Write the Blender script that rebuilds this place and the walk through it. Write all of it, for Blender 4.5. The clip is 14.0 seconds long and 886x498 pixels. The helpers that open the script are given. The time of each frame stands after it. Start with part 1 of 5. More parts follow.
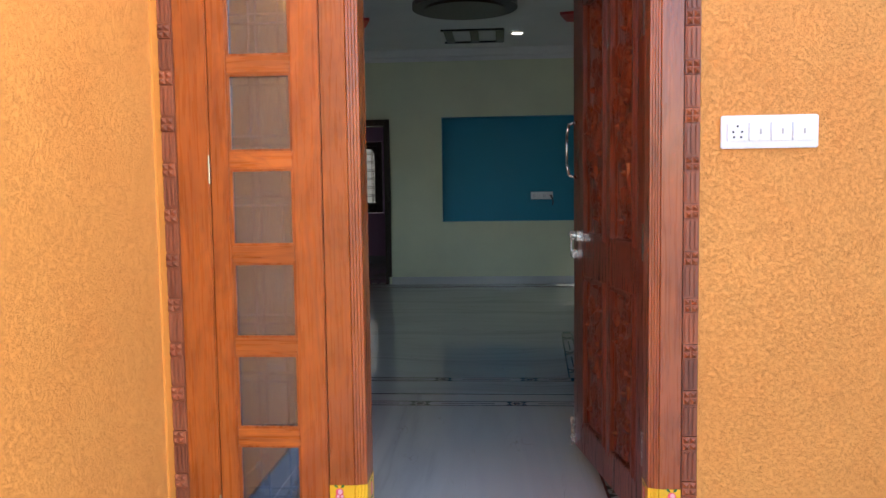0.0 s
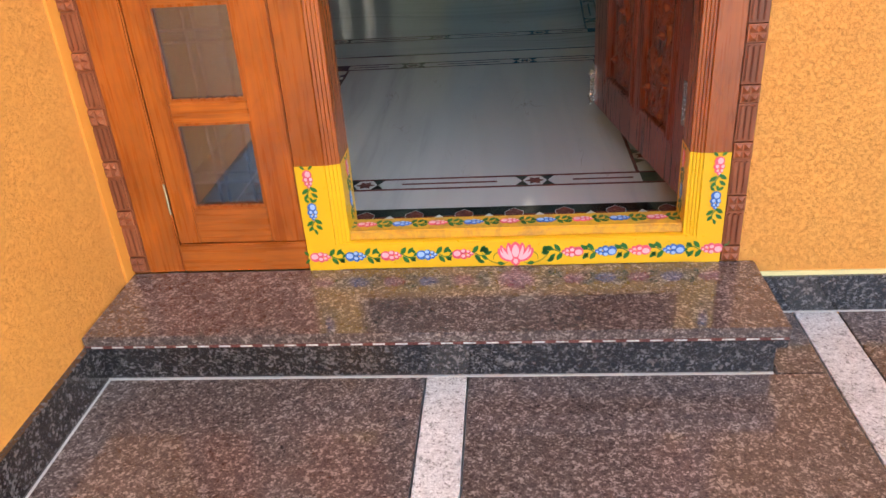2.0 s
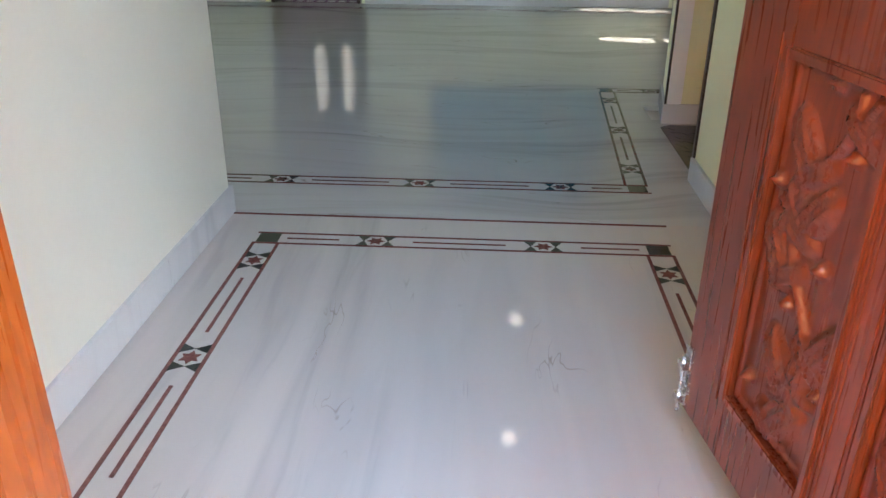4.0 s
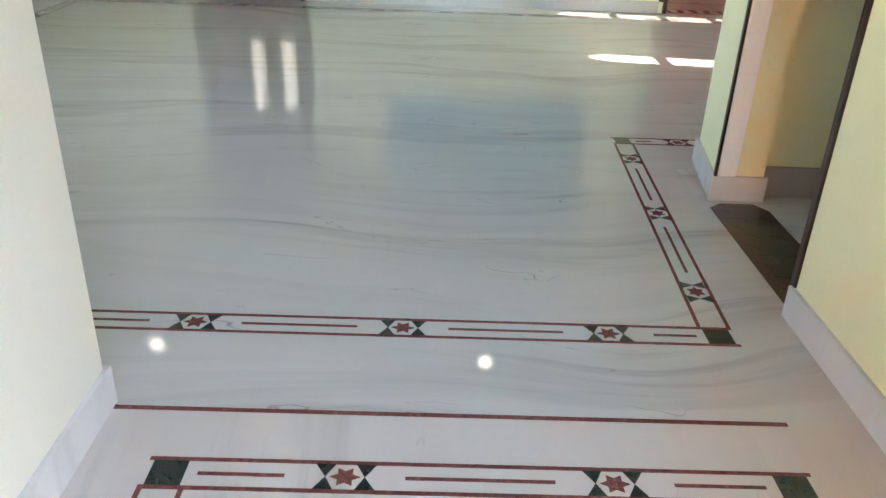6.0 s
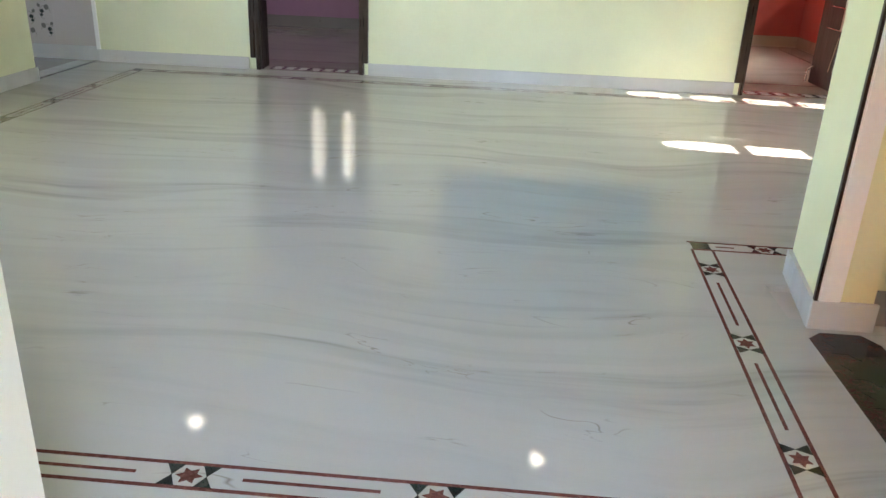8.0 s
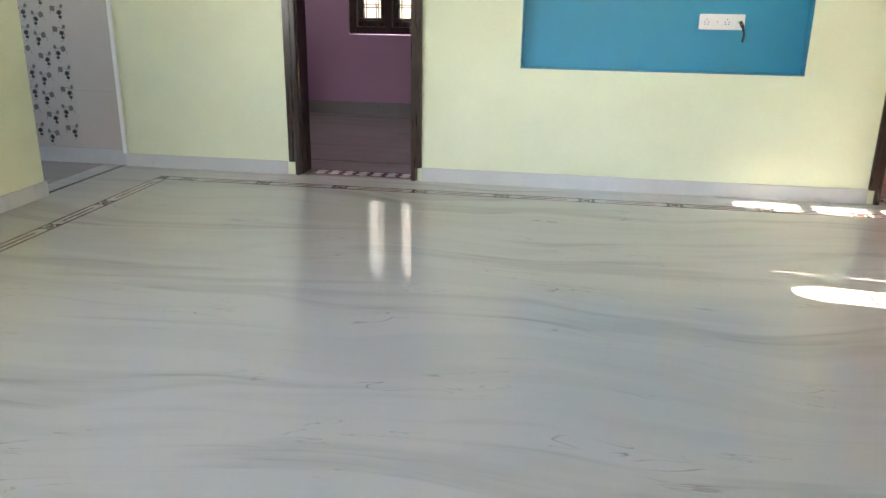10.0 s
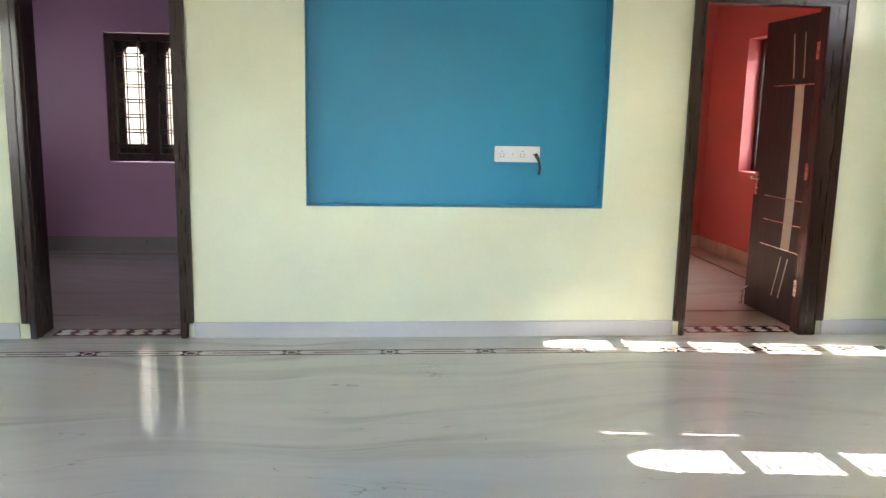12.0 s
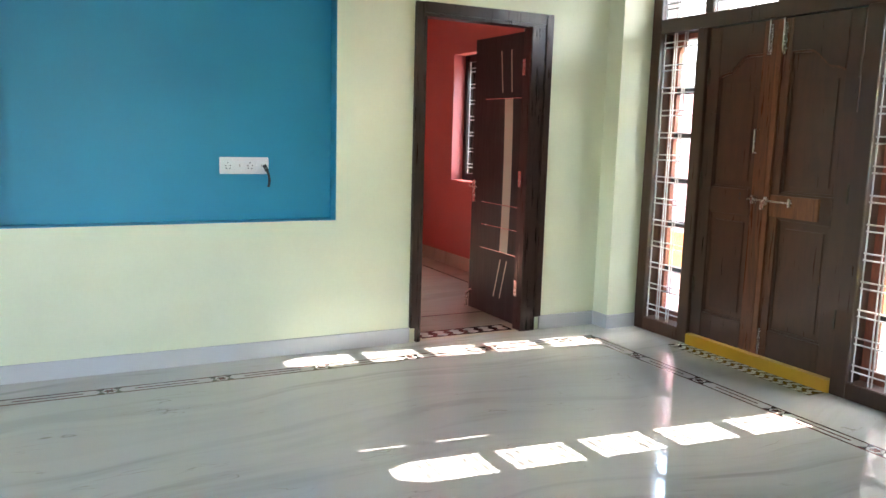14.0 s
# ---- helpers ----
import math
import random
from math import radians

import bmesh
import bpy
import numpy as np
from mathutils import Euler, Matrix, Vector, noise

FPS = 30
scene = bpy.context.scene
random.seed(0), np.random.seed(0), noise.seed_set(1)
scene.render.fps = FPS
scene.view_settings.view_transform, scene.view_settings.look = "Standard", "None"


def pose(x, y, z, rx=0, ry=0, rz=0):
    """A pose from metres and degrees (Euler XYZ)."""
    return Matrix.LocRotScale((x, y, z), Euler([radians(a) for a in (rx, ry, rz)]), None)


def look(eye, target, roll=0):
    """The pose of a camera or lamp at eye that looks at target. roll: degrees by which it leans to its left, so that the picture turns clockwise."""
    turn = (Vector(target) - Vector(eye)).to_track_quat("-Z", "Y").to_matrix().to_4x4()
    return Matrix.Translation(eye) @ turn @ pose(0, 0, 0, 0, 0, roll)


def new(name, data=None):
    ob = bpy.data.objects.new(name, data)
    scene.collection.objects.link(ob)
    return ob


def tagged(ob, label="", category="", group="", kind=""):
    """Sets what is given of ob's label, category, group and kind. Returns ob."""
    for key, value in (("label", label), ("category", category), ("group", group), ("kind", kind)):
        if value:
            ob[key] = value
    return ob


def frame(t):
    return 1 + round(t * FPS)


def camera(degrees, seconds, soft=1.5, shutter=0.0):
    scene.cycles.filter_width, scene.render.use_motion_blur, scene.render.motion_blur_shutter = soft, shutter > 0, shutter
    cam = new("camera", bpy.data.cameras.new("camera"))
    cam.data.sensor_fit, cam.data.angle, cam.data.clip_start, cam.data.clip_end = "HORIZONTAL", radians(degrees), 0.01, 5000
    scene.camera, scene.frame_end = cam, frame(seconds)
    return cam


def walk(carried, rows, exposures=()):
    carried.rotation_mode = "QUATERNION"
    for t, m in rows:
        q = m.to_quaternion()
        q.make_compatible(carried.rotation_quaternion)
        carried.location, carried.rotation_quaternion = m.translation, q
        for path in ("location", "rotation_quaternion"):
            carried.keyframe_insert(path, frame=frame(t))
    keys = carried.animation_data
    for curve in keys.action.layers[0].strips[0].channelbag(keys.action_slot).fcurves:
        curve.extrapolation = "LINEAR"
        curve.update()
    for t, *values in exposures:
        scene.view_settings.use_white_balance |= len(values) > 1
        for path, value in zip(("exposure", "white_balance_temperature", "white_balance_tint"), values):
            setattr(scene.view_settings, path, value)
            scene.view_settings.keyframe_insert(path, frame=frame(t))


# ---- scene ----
import itertools
EXPOSURES = [(0.0, 2.65, 6300, 12), (0.5, 2.7, 6900, 12), (1.0, 2.78, 7400, 11), (1.5, 2.85, 7500, 10), (2.0, 2.95, 7300, 9), (2.5, 2.93, 7200, 9), (3.0, 3.45, 7200, 8), (3.2, 4.0, 6700, 10), (5.5, 4.95, 7250, 14), (6.0, 5.42, 7200, 13), (8.0, 5.58, 7350, 14), (10.5, 5.64, 7350, 17), (12.0, 5.58, 7050, 16), (14.0, 5.45, 6600, 14)]
cam = camera(59.0, 14.0)

PATH = [
    (0, (0.044, -2.472, 1.241), (-0.098, -0.483, 1.093), -0.8),
    (0.5, (0.029, -2.439, 1.182), (-0.08, -0.489, 0.752), -3.2),
    (1, (-0.015, -2.388, 1.132), (-0.098, -0.489, 0.51), -1.9),
    (1.2, (-0.034, -2.361, 1.116), (-0.103, -0.466, 0.481), -1.4),
    (1.5, (-0.018, -2.24, 1.056), (-0.087, -0.412, 0.249), -1.0),
    (2, (0.057, -1.899, 1.046), (-0.12, -0.144, 0.103), -4.1),
    (2.4, (0.069, -1.618, 1.039), (-0.107, 0.172, 0.163), -0.4),
    (2.5, (0.055, -1.511, 1.034), (-0.086, 0.295, 0.187), 1.0),
    (2.7, (0.024, -1.327, 1.055), (-0.064, 0.480, 0.208), 2.6),
    (2.8, (0.011, -1.248, 1.06), (-0.077, 0.566, 0.222), 2.4),
    (3, (-0.01, -1.093, 1.048), (-0.081, 0.732, 0.231), 2.1),
    (3.2, (0.002, -0.94, 1.06), (-0.073, 0.889, 0.259), 1.6),
    (5.3, (-0.194, 0.367, 1.109), (-0.324, 2.139, 0.192), -0.0),
    (5.5, (-0.212, 0.477, 1.12), (-0.322, 2.26, 0.22), 0.3),
    (5.6, (-0.221, 0.556, 1.128), (-0.312, 2.342, 0.233), 0.3),
    (6, (-0.26, 0.78, 1.154), (-0.228, 2.57, 0.263), 2.2),
    (6.5, (-0.283, 0.891, 1.185), (-0.285, 2.686, 0.302), 1.9),
    (7, (-0.25, 0.978, 1.214), (-0.319, 2.795, 0.381), 0.8),
    (7.5, (-0.215, 1.03, 1.227), (-0.338, 2.891, 0.507), 0.6),
    (8, (-0.244, 1.194, 1.175), (-0.365, 3.043, 0.421), 2.4),
    (10.3, (-0.28, 2.481, 1.346), (-0.609, 4.356, 0.732), 0.6),
    (10.5, (-0.306, 2.554, 1.362), (-0.586, 4.439, 0.756), 0.5),
    (11, (-0.374, 2.774, 1.441), (-0.504, 4.734, 1.063), -0.3),
    (11.5, (-0.359, 2.945, 1.427), (-0.482, 4.915, 1.108), 0.5),
    (12, (-0.307, 3.074, 1.406), (-0.12, 5.036, 1.065), 1.2),
    (12.5, (-0.363, 3.167, 1.396), (0.152, 5.074, 1.082), 0.4),
    (13, (-0.367, 3.194, 1.414), (0.426, 5.005, 1.11), 2.0),
    (13.5, (-0.372, 3.223, 1.398), (0.588, 4.955, 1.114), 2.6),
    (14, (-0.423, 3.275, 1.389), (0.469, 5.04, 1.095), 1.6),
]
walk(cam, [(t, look(eye, target, roll)) for t, eye, target, roll in PATH], EXPOSURES)

# ---- world, sun, lamps ----
world = bpy.data.worlds.new("world")
scene.world = world
world.use_nodes = True
wn = world.node_tree.nodes
sky = wn.new("ShaderNodeTexSky")
sky.sky_type = "NISHITA"
sky.sun_disc = False
SUN_AT = Vector((1.0, -0.09, 0.74)).normalized()
sky.sun_elevation = math.asin(SUN_AT.z)
sky.sun_rotation = math.atan2(SUN_AT.x, SUN_AT.y)
sky.air_density, sky.dust_density = 1.0, 2.0
wn["Background"].inputs[1].default_value = 0.15
world.node_tree.links.new(sky.outputs[0], wn["Background"].inputs[0])

sun_data = bpy.data.lights.new("sun", "SUN")
sun_data.energy, sun_data.angle, sun_data.color = 0.95, radians(0.25), (1.0, 0.95, 0.87)
sun = new("sun", sun_data)
sun.matrix_world = look(SUN_AT * 30, (0, 0, 0))


def area_lamp(name, eye, target, sx, sy, watts, color):
    data = bpy.data.lights.new(name, "AREA")
    data.shape, data.size, data.size_y, data.energy, data.color = "RECTANGLE", sx, sy, watts, color
    ob = new(name, data)
    ob.matrix_world = look(eye, target)
    return ob


CEIL = 3.08
PORCH = -0.19

# added daylight fill lamps: balcony transom, unseen hall window, bare purple-room wall, coral-room window
area_lamp("daylight_fill", (3.66, 6.63, 2.5), (0, 6.63, 2.2), 2.0, 0.5, 0.42, (0.92, 0.97, 1.0))
area_lamp("daylight_fill", (-3.86, 4.3, 1.55), (0, 4.3, 1.4), 1.5, 1.2, 0.20, (0.92, 0.97, 1.0))
area_lamp("daylight_fill", (-3.98, 9.7, 1.5), (0, 9.7, 1.3), 1.0, 1.1, 0.27, (0.92, 0.97, 1.0))
area_lamp("daylight_fill", (3.64, 10.05, 1.54), (0, 10.05, 1.3), 1.0, 1.15, 0.55, (0.95, 0.98, 1.0))

# ---- materials ----


def mat_base(name, rough=0.5, metal=0.0, coat=0.0):
    m = bpy.data.materials.new(name)
    m.use_nodes = True
    n, l = m.node_tree.nodes, m.node_tree.links
    b = n["Principled BSDF"]
    b.inputs["Roughness"].default_value = rough
    b.inputs["Metallic"].default_value = metal
    b.inputs["Coat Weight"].default_value = coat
    b.inputs["Coat Roughness"].default_value = 0.08
    tc = n.new("ShaderNodeTexCoord")
    info = n.new("ShaderNodeObjectInfo")
    off = n.new("ShaderNodeVectorMath")
    off.operation = "MULTIPLY_ADD"
    comb = n.new("ShaderNodeCombineXYZ")
    for i in range(3):
        l.new(info.outputs["Random"], comb.inputs[i])
    off.inputs[1].default_value = (7.3, 5.1, 3.7)
    l.new(comb.outputs[0], off.inputs[0])
    l.new(tc.outputs["Object"], off.inputs[2])
    return m, n, l, b, off.outputs[0]


def mapping(n, l, vec, scale, rot=(0, 0, 0)):
    mp = n.new("ShaderNodeMapping")
    mp.inputs["Scale"].default_value = scale
    mp.inputs["Rotation"].default_value = rot
    l.new(vec, mp.inputs["Vector"])
    return mp.outputs[0]


def noise_tex(n, l, vec, scale, detail=4.0, rough=0.55, distort=0.0):
    t = n.new("ShaderNodeTexNoise")
    t.inputs["Scale"].default_value = scale
    t.inputs["Detail"].default_value = detail
    t.inputs["Roughness"].default_value = rough
    t.inputs["Distortion"].default_value = distort
    l.new(vec, t.inputs["Vector"])
    return t.outputs["Fac"]


def ramp(n, l, fac, stops):
    r = n.new("ShaderNodeValToRGB")
    while len(r.color_ramp.elements) < len(stops):
        r.color_ramp.elements.new(0.5)
    for e, (p, c) in zip(r.color_ramp.elements, stops):
        e.position, e.color = p, (*c, 1)
    l.new(fac, r.inputs[0])
    return r.outputs[0]


def mixc(n, l, fac, a, b, mode="MIX"):
    x = n.new("ShaderNodeMix")
    x.data_type, x.blend_type = "RGBA", mode
    if isinstance(fac, float):
        x.inputs[0].default_value = fac
    else:
        l.new(fac, x.inputs[0])
    for s, v in ((6, a), (7, b)):
        if isinstance(v, tuple):
            x.inputs[s].default_value = (*v, 1)
        else:
            l.new(v, x.inputs[s])
    return x.outputs[2]


def bump(n, l, b, height, strength, dist=0.002):
    x = n.new("ShaderNodeBump")
    x.inputs["Strength"].default_value = strength
    x.inputs["Distance"].default_value = dist
    l.new(height, x.inputs["Height"])
    l.new(x.outputs[0], b.inputs["Normal"])


def grey(v):
    return (v, v, v)


def paint(name, c, rough=0.55, var=0.06, relief=0.15):
    m, n, l, b, v = mat_base(name, rough)
    big = noise_tex(n, l, v, 1.3, 3)
    fine = noise_tex(n, l, v, 60, 3)
    lo, hi = tuple(x * (1 - var) for x in c), tuple(min(1, x * (1 + var)) for x in c)
    col = ramp(n, l, big, [(0.3, lo), (0.7, hi)])
    col = mixc(n, l, 0.10, col, ramp(n, l, fine, [(0.3, tuple(x * 0.8 for x in c)), (0.7, hi)]))
    l.new(col, b.inputs["Base Color"])
    l.new(ramp(n, l, fine, [(0.3, grey(rough * 0.9)), (0.7, grey(min(1, rough * 1.15)))]), b.inputs["Roughness"])
    bump(n, l, b, fine, relief, 0.001)
    return m


def wood(name, dark, light, rough=0.28, coat=0.4, axis=2, scale=1.0, figure=0.38, relief=0.12):
    m, n, l, b, v = mat_base(name, rough, coat=coat)
    s = [10 * scale] * 3
    s[axis] = 1.1 * scale
    grain = noise_tex(n, l, mapping(n, l, v, tuple(s)), 1.0, 5, 0.6, 2.2)
    s2 = [90 * scale] * 3
    s2[axis] = 4 * scale
    fine = noise_tex(n, l, mapping(n, l, v, tuple(s2)), 1.0, 3)
    mid = tuple((a + c) / 2 for a, c in zip(dark, light))
    col = ramp(n, l, grain, [(0.28, dark), (0.40, mid), (0.52, light), (0.60, mid), (0.66, light), (0.80, dark)])
    s3 = [5.0 * scale] * 3
    s3[axis] = 1.3 * scale
    slow = noise_tex(n, l, mapping(n, l, v, tuple(s3)), 1.0, 3, 0.45, 1.1)
    rings = n.new("ShaderNodeMath")
    rings.operation = "MULTIPLY"
    l.new(slow, rings.inputs[0])
    rings.inputs[1].default_value = 15.0
    fold = n.new("ShaderNodeMath")
    fold.operation = "PINGPONG"
    l.new(rings.outputs[0], fold.inputs[0])
    fold.inputs[1].default_value = 1.0
    lines = ramp(n, l, fold.outputs[0], [(0.0, grey(0.62)), (0.22, grey(0.95)), (0.8, grey(1.12)), (1.0, grey(0.9))])
    col = mixc(n, l, figure, col, lines, "MULTIPLY")
    board = n.new("ShaderNodeObjectInfo")
    col = mixc(n, l, 1.0, col, ramp(n, l, board.outputs["Random"], [(0.0, (0.74, 0.72, 0.75)), (1.0, (1.16, 1.14, 1.05))]), "MULTIPLY")
    blotch = noise_tex(n, l, v, 5.5 * scale, 3, 0.6)
    col = mixc(n, l, 0.6, col, ramp(n, l, blotch, [(0.36, (0.68, 0.64, 0.62)), (0.52, grey(1.0)), (0.66, (1.14, 1.12, 1.0))]), "MULTIPLY")
    col = mixc(n, l, 0.22, col, ramp(n, l, fine, [(0.35, dark), (0.65, light)]))
    l.new(col, b.inputs["Base Color"])
    l.new(ramp(n, l, fine, [(0.2, grey(rough * 0.8)), (0.8, grey(rough * 1.4))]), b.inputs["Roughness"])
    bump(n, l, b, fine, relief, 0.001)
    return m


def plaster(name, c1, c2, c3):
    m, n, l, b, v = mat_base(name, 0.62)
    worm = noise_tex(n, l, v, 105, 1.0, 0.45, 1.8)
    worm2 = noise_tex(n, l, mapping(n, l, v, (1, 1, 1), (0.6, 0.4, 1.1)), 130, 1.0, 0.4, 1.6)
    big = noise_tex(n, l, v, 2.2, 4)
    patch = noise_tex(n, l, v, 90, 2)
    fine = noise_tex(n, l, v, 240, 2)
    col = ramp(n, l, big, [(0.3, c1), (0.7, c2)])
    groove = ramp(n, l, worm, [(0.452, grey(0)), (0.475, grey(1)), (0.498, grey(0))])
    groove2 = ramp(n, l, worm2, [(0.537, grey(0)), (0.56, grey(1)), (0.583, grey(0))])
    broken = ramp(n, l, patch, [(0.36, grey(0)), (0.48, grey(1))])
    both = mixc(n, l, 1.0, groove, groove2, "ADD")
    both = mixc(n, l, 1.0, both, broken, "MULTIPLY")
    # grooves also darken towards c3: the relief's shade put into the colour
    soft = mixc(n, l, 1.0, both, grey(0.62), "MULTIPLY")
    col = mixc(n, l, soft, col, c3)
    l.new(col, b.inputs["Base Color"])
    h = mixc(n, l, 1.0, grey(1.0), both, "SUBTRACT")
    h = mixc(n, l, 0.12, h, fine)
    bump(n, l, b, h, 0.85, 0.0024)
    return m


def granite(name, base, speck, dark, rough, scale=1.0, amount=0.5, coat=0.0):
    m, n, l, b, v = mat_base(name, rough, coat=coat)
    warp = n.new("ShaderNodeVectorMath")
    warp.operation = "MULTIPLY_ADD"
    wn_ = n.new("ShaderNodeTexNoise")
    wn_.inputs["Scale"].default_value = 60 * scale
    l.new(v, wn_.inputs["Vector"])
    l.new(wn_.outputs["Color"], warp.inputs[0])
    warp.inputs[1].default_value = (0.02 / scale,) * 3
    l.new(v, warp.inputs[2])
    cell = n.new("ShaderNodeTexVoronoi")
    cell.inputs["Scale"].default_value = 95 * scale
    l.new(warp.outputs[0], cell.inputs["Vector"])
    cell2 = n.new("ShaderNodeTexVoronoi")
    cell2.inputs["Scale"].default_value = 230 * scale
    l.new(warp.outputs[0], cell2.inputs["Vector"])
    cluster = noise_tex(n, l, v, 26 * scale, 4, 0.65, 0.8)
    big = noise_tex(n, l, v, 3, 3)
    k1 = n.new("ShaderNodeSeparateColor")
    l.new(cell.outputs["Color"], k1.inputs[0])
    k2 = n.new("ShaderNodeSeparateColor")
    l.new(cell2.outputs["Color"], k2.inputs[0])
    add = n.new("ShaderNodeMath")
    add.operation = "MULTIPLY_ADD"
    l.new(k1.outputs[0], add.inputs[0])
    add.inputs[1].default_value = 0.40
    l.new(cluster, add.inputs[2])
    col = ramp(n, l, add.outputs[0], [(0.46, dark), (0.62, base), (0.76, base), (0.98 - 0.10 * amount, speck)])
    small = ramp(n, l, k2.outputs[0], [(0.35, dark), (0.5, base), (0.93, base), (0.97, speck)])
    col = mixc(n, l, 0.30, col, small)
    col = mixc(n, l, 0.35, col, ramp(n, l, big, [(0.35, grey(0.65)), (0.65, grey(1.3))]), "MULTIPLY")
    l.new(col, b.inputs["Base Color"])
    l.new(ramp(n, l, big, [(0.35, grey(rough * 0.7)), (0.7, grey(rough * 1.5))]), b.inputs["Roughness"])
    return m


def marble(name, base, vein, rough, along="x", veins=1.0):
    """Broad soft grey bands that bend slowly, fine streaks beside them and a few hair cracks."""
    m, n, l, b, v = mat_base(name, rough)
    v = n.new("ShaderNodeTexCoord").outputs["Object"]
    sway = n.new("ShaderNodeTexNoise")
    sway.inputs["Scale"].default_value, sway.inputs["Detail"].default_value = 0.55, 1.5
    l.new(v, sway.inputs["Vector"])
    bend = n.new("ShaderNodeVectorMath")
    bend.operation = "MULTIPLY_ADD"
    bend.inputs[1].default_value = (0, 0.95, 0) if along == "x" else (0.30, 0, 0)
    comb = n.new("ShaderNodeCombineXYZ")
    for i in range(3):
        l.new(sway.outputs["Fac"], comb.inputs[i])
    l.new(comb.outputs[0], bend.inputs[0])
    l.new(v, bend.inputs[2])
    v2 = bend.outputs[0]

    def lay(lengthwise, across):
        return mapping(n, l, v2, (lengthwise, across, 1) if along == "x" else (across, lengthwise, 1))

    soft = noise_tex(n, l, lay(0.26, 2.6), 1.0, 4, 0.5, 0.6)
    streak = noise_tex(n, l, lay(0.9, 13), 1.0, 4, 0.55, 0.7)
    crack = noise_tex(n, l, lay(1.6, 7.5), 1.0, 3, 0.5, 0.9)
    where = noise_tex(n, l, lay(2.4, 5.0), 1.0, 2, 0.5, 0.3)
    cloud = noise_tex(n, l, v, 0.9, 3)
    dark = tuple(a * 0.79 + c * 0.21 for a, c in zip(base, vein))
    mid = tuple(a * 0.92 + c * 0.08 for a, c in zip(base, vein))
    col = ramp(n, l, soft, [(0.30, base), (0.42, mid), (0.47, base), (0.55, base), (0.615, dark), (0.66, mid), (0.72, base)])
    near = ramp(n, l, soft, [(0.50, grey(0.15)), (0.62, grey(1)), (0.72, grey(0.4))])
    line = ramp(n, l, streak, [(0.54, grey(0)), (0.68, grey(0.26 * veins))])
    col = mixc(n, l, mixc(n, l, 1.0, line, near, "MULTIPLY"), col, vein)
    hair = ramp(n, l, crack, [(0.494, grey(0)), (0.50, grey(0.6 * veins)), (0.506, grey(0))])
    hair = mixc(n, l, 1.0, hair, ramp(n, l, where, [(0.56, grey(0)), (0.66, grey(1))]), "MULTIPLY")
    col = mixc(n, l, hair, col, (vein[0] * 0.95, vein[1] * 0.75, vein[2] * 0.62))
    col = mixc(n, l, 0.5, col, ramp(n, l, cloud, [(0.3, grey(0.92)), (0.7, grey(1.06))]), "MULTIPLY")
    l.new(col, b.inputs["Base Color"])
    l.new(ramp(n, l, cloud, [(0.3, grey(rough * 0.8)), (0.7, grey(rough * 1.3))]), b.inputs["Roughness"])
    b.inputs["Specular IOR Level"].default_value = 0.42
    return m


def metal(name, c, rough):
    m, n, l, b, v = mat_base(name, rough, 1.0)
    f = noise_tex(n, l, v, 120, 2)
    l.new(ramp(n, l, f, [(0.3, tuple(x * 0.85 for x in c)), (0.7, c)]), b.inputs["Base Color"])
    l.new(ramp(n, l, f, [(0.3, grey(rough * 0.8)), (0.7, grey(rough * 1.4))]), b.inputs["Roughness"])
    return m


def glass_mat(name, tint=(0.9, 0.95, 0.95), base=0.05):
    m = bpy.data.materials.new(name)
    m.use_nodes = True
    n, l = m.node_tree.nodes, m.node_tree.links
    n.remove(n["Principled BSDF"])
    tr, gl, mx, lw = (n.new(k) for k in ("ShaderNodeBsdfTransparent", "ShaderNodeBsdfGlossy", "ShaderNodeMixShader", "ShaderNodeLayerWeight"))
    tr.inputs[0].default_value = (*tint, 1)
    gl.inputs["Roughness"].default_value = 0.02
    p, q = n.new("ShaderNodeMath"), n.new("ShaderNodeMath")
    p.operation, q.operation = "POWER", "MULTIPLY_ADD"
    l.new(lw.outputs["Facing"], p.inputs[0])
    p.inputs[1].default_value = 4.0
    l.new(p.outputs[0], q.inputs[0])
    q.inputs[1].default_value, q.inputs[2].default_value = 0.9, base
    l.new(q.outputs[0], mx.inputs[0]), l.new(tr.outputs[0], mx.inputs[1]), l.new(gl.outputs[0], mx.inputs[2])
    l.new(mx.outputs[0], n["Material Output"].inputs[0])
    return m


def glow(name, c, power):
    m = bpy.data.materials.new(name)
    m.use_nodes = True
    b = m.node_tree.nodes["Principled BSDF"]
    b.inputs["Base Color"].default_value = (*c, 1)
    b.inputs["Emission Color"].default_value = (*c, 1)
    b.inputs["Emission Strength"].default_value = power
    return m


ORANGE = plaster("orange_plaster", (0.81, 0.335, 0.068), (0.85, 0.375, 0.082), (0.48, 0.16, 0.02))
CREAM_EXT = paint("cream_exterior", (0.75, 0.68, 0.52), 0.8)
YELLOW_EXT = paint("yellow_exterior", (0.80, 0.58, 0.16), 0.8)
PEACH_EXT = paint("peach_exterior", (0.34, 0.27, 0.19), 0.8)
TEAK = wood("teak", (0.245, 0.046, 0.007), (0.43, 0.104, 0.014), 0.26, 0.35)
TEAK_H = wood("teak_rail", (0.24, 0.047, 0.007), (0.52, 0.132, 0.018), 0.26, 0.35, axis=0)
CARVED = wood("carved_wood", (0.125, 0.021, 0.007), (0.215, 0.040, 0.011), 0.27, 0.35, figure=0.2, relief=0.04)
CARVE_TRIM = wood("carved_trim", (0.18, 0.045, 0.018), (0.36, 0.105, 0.042), 0.45, 0.1)
DARKWOOD = wood("dark_polished_wood", (0.020, 0.010, 0.007), (0.034, 0.016, 0.011), 0.28, 0.12, figure=0.05, relief=0.02)
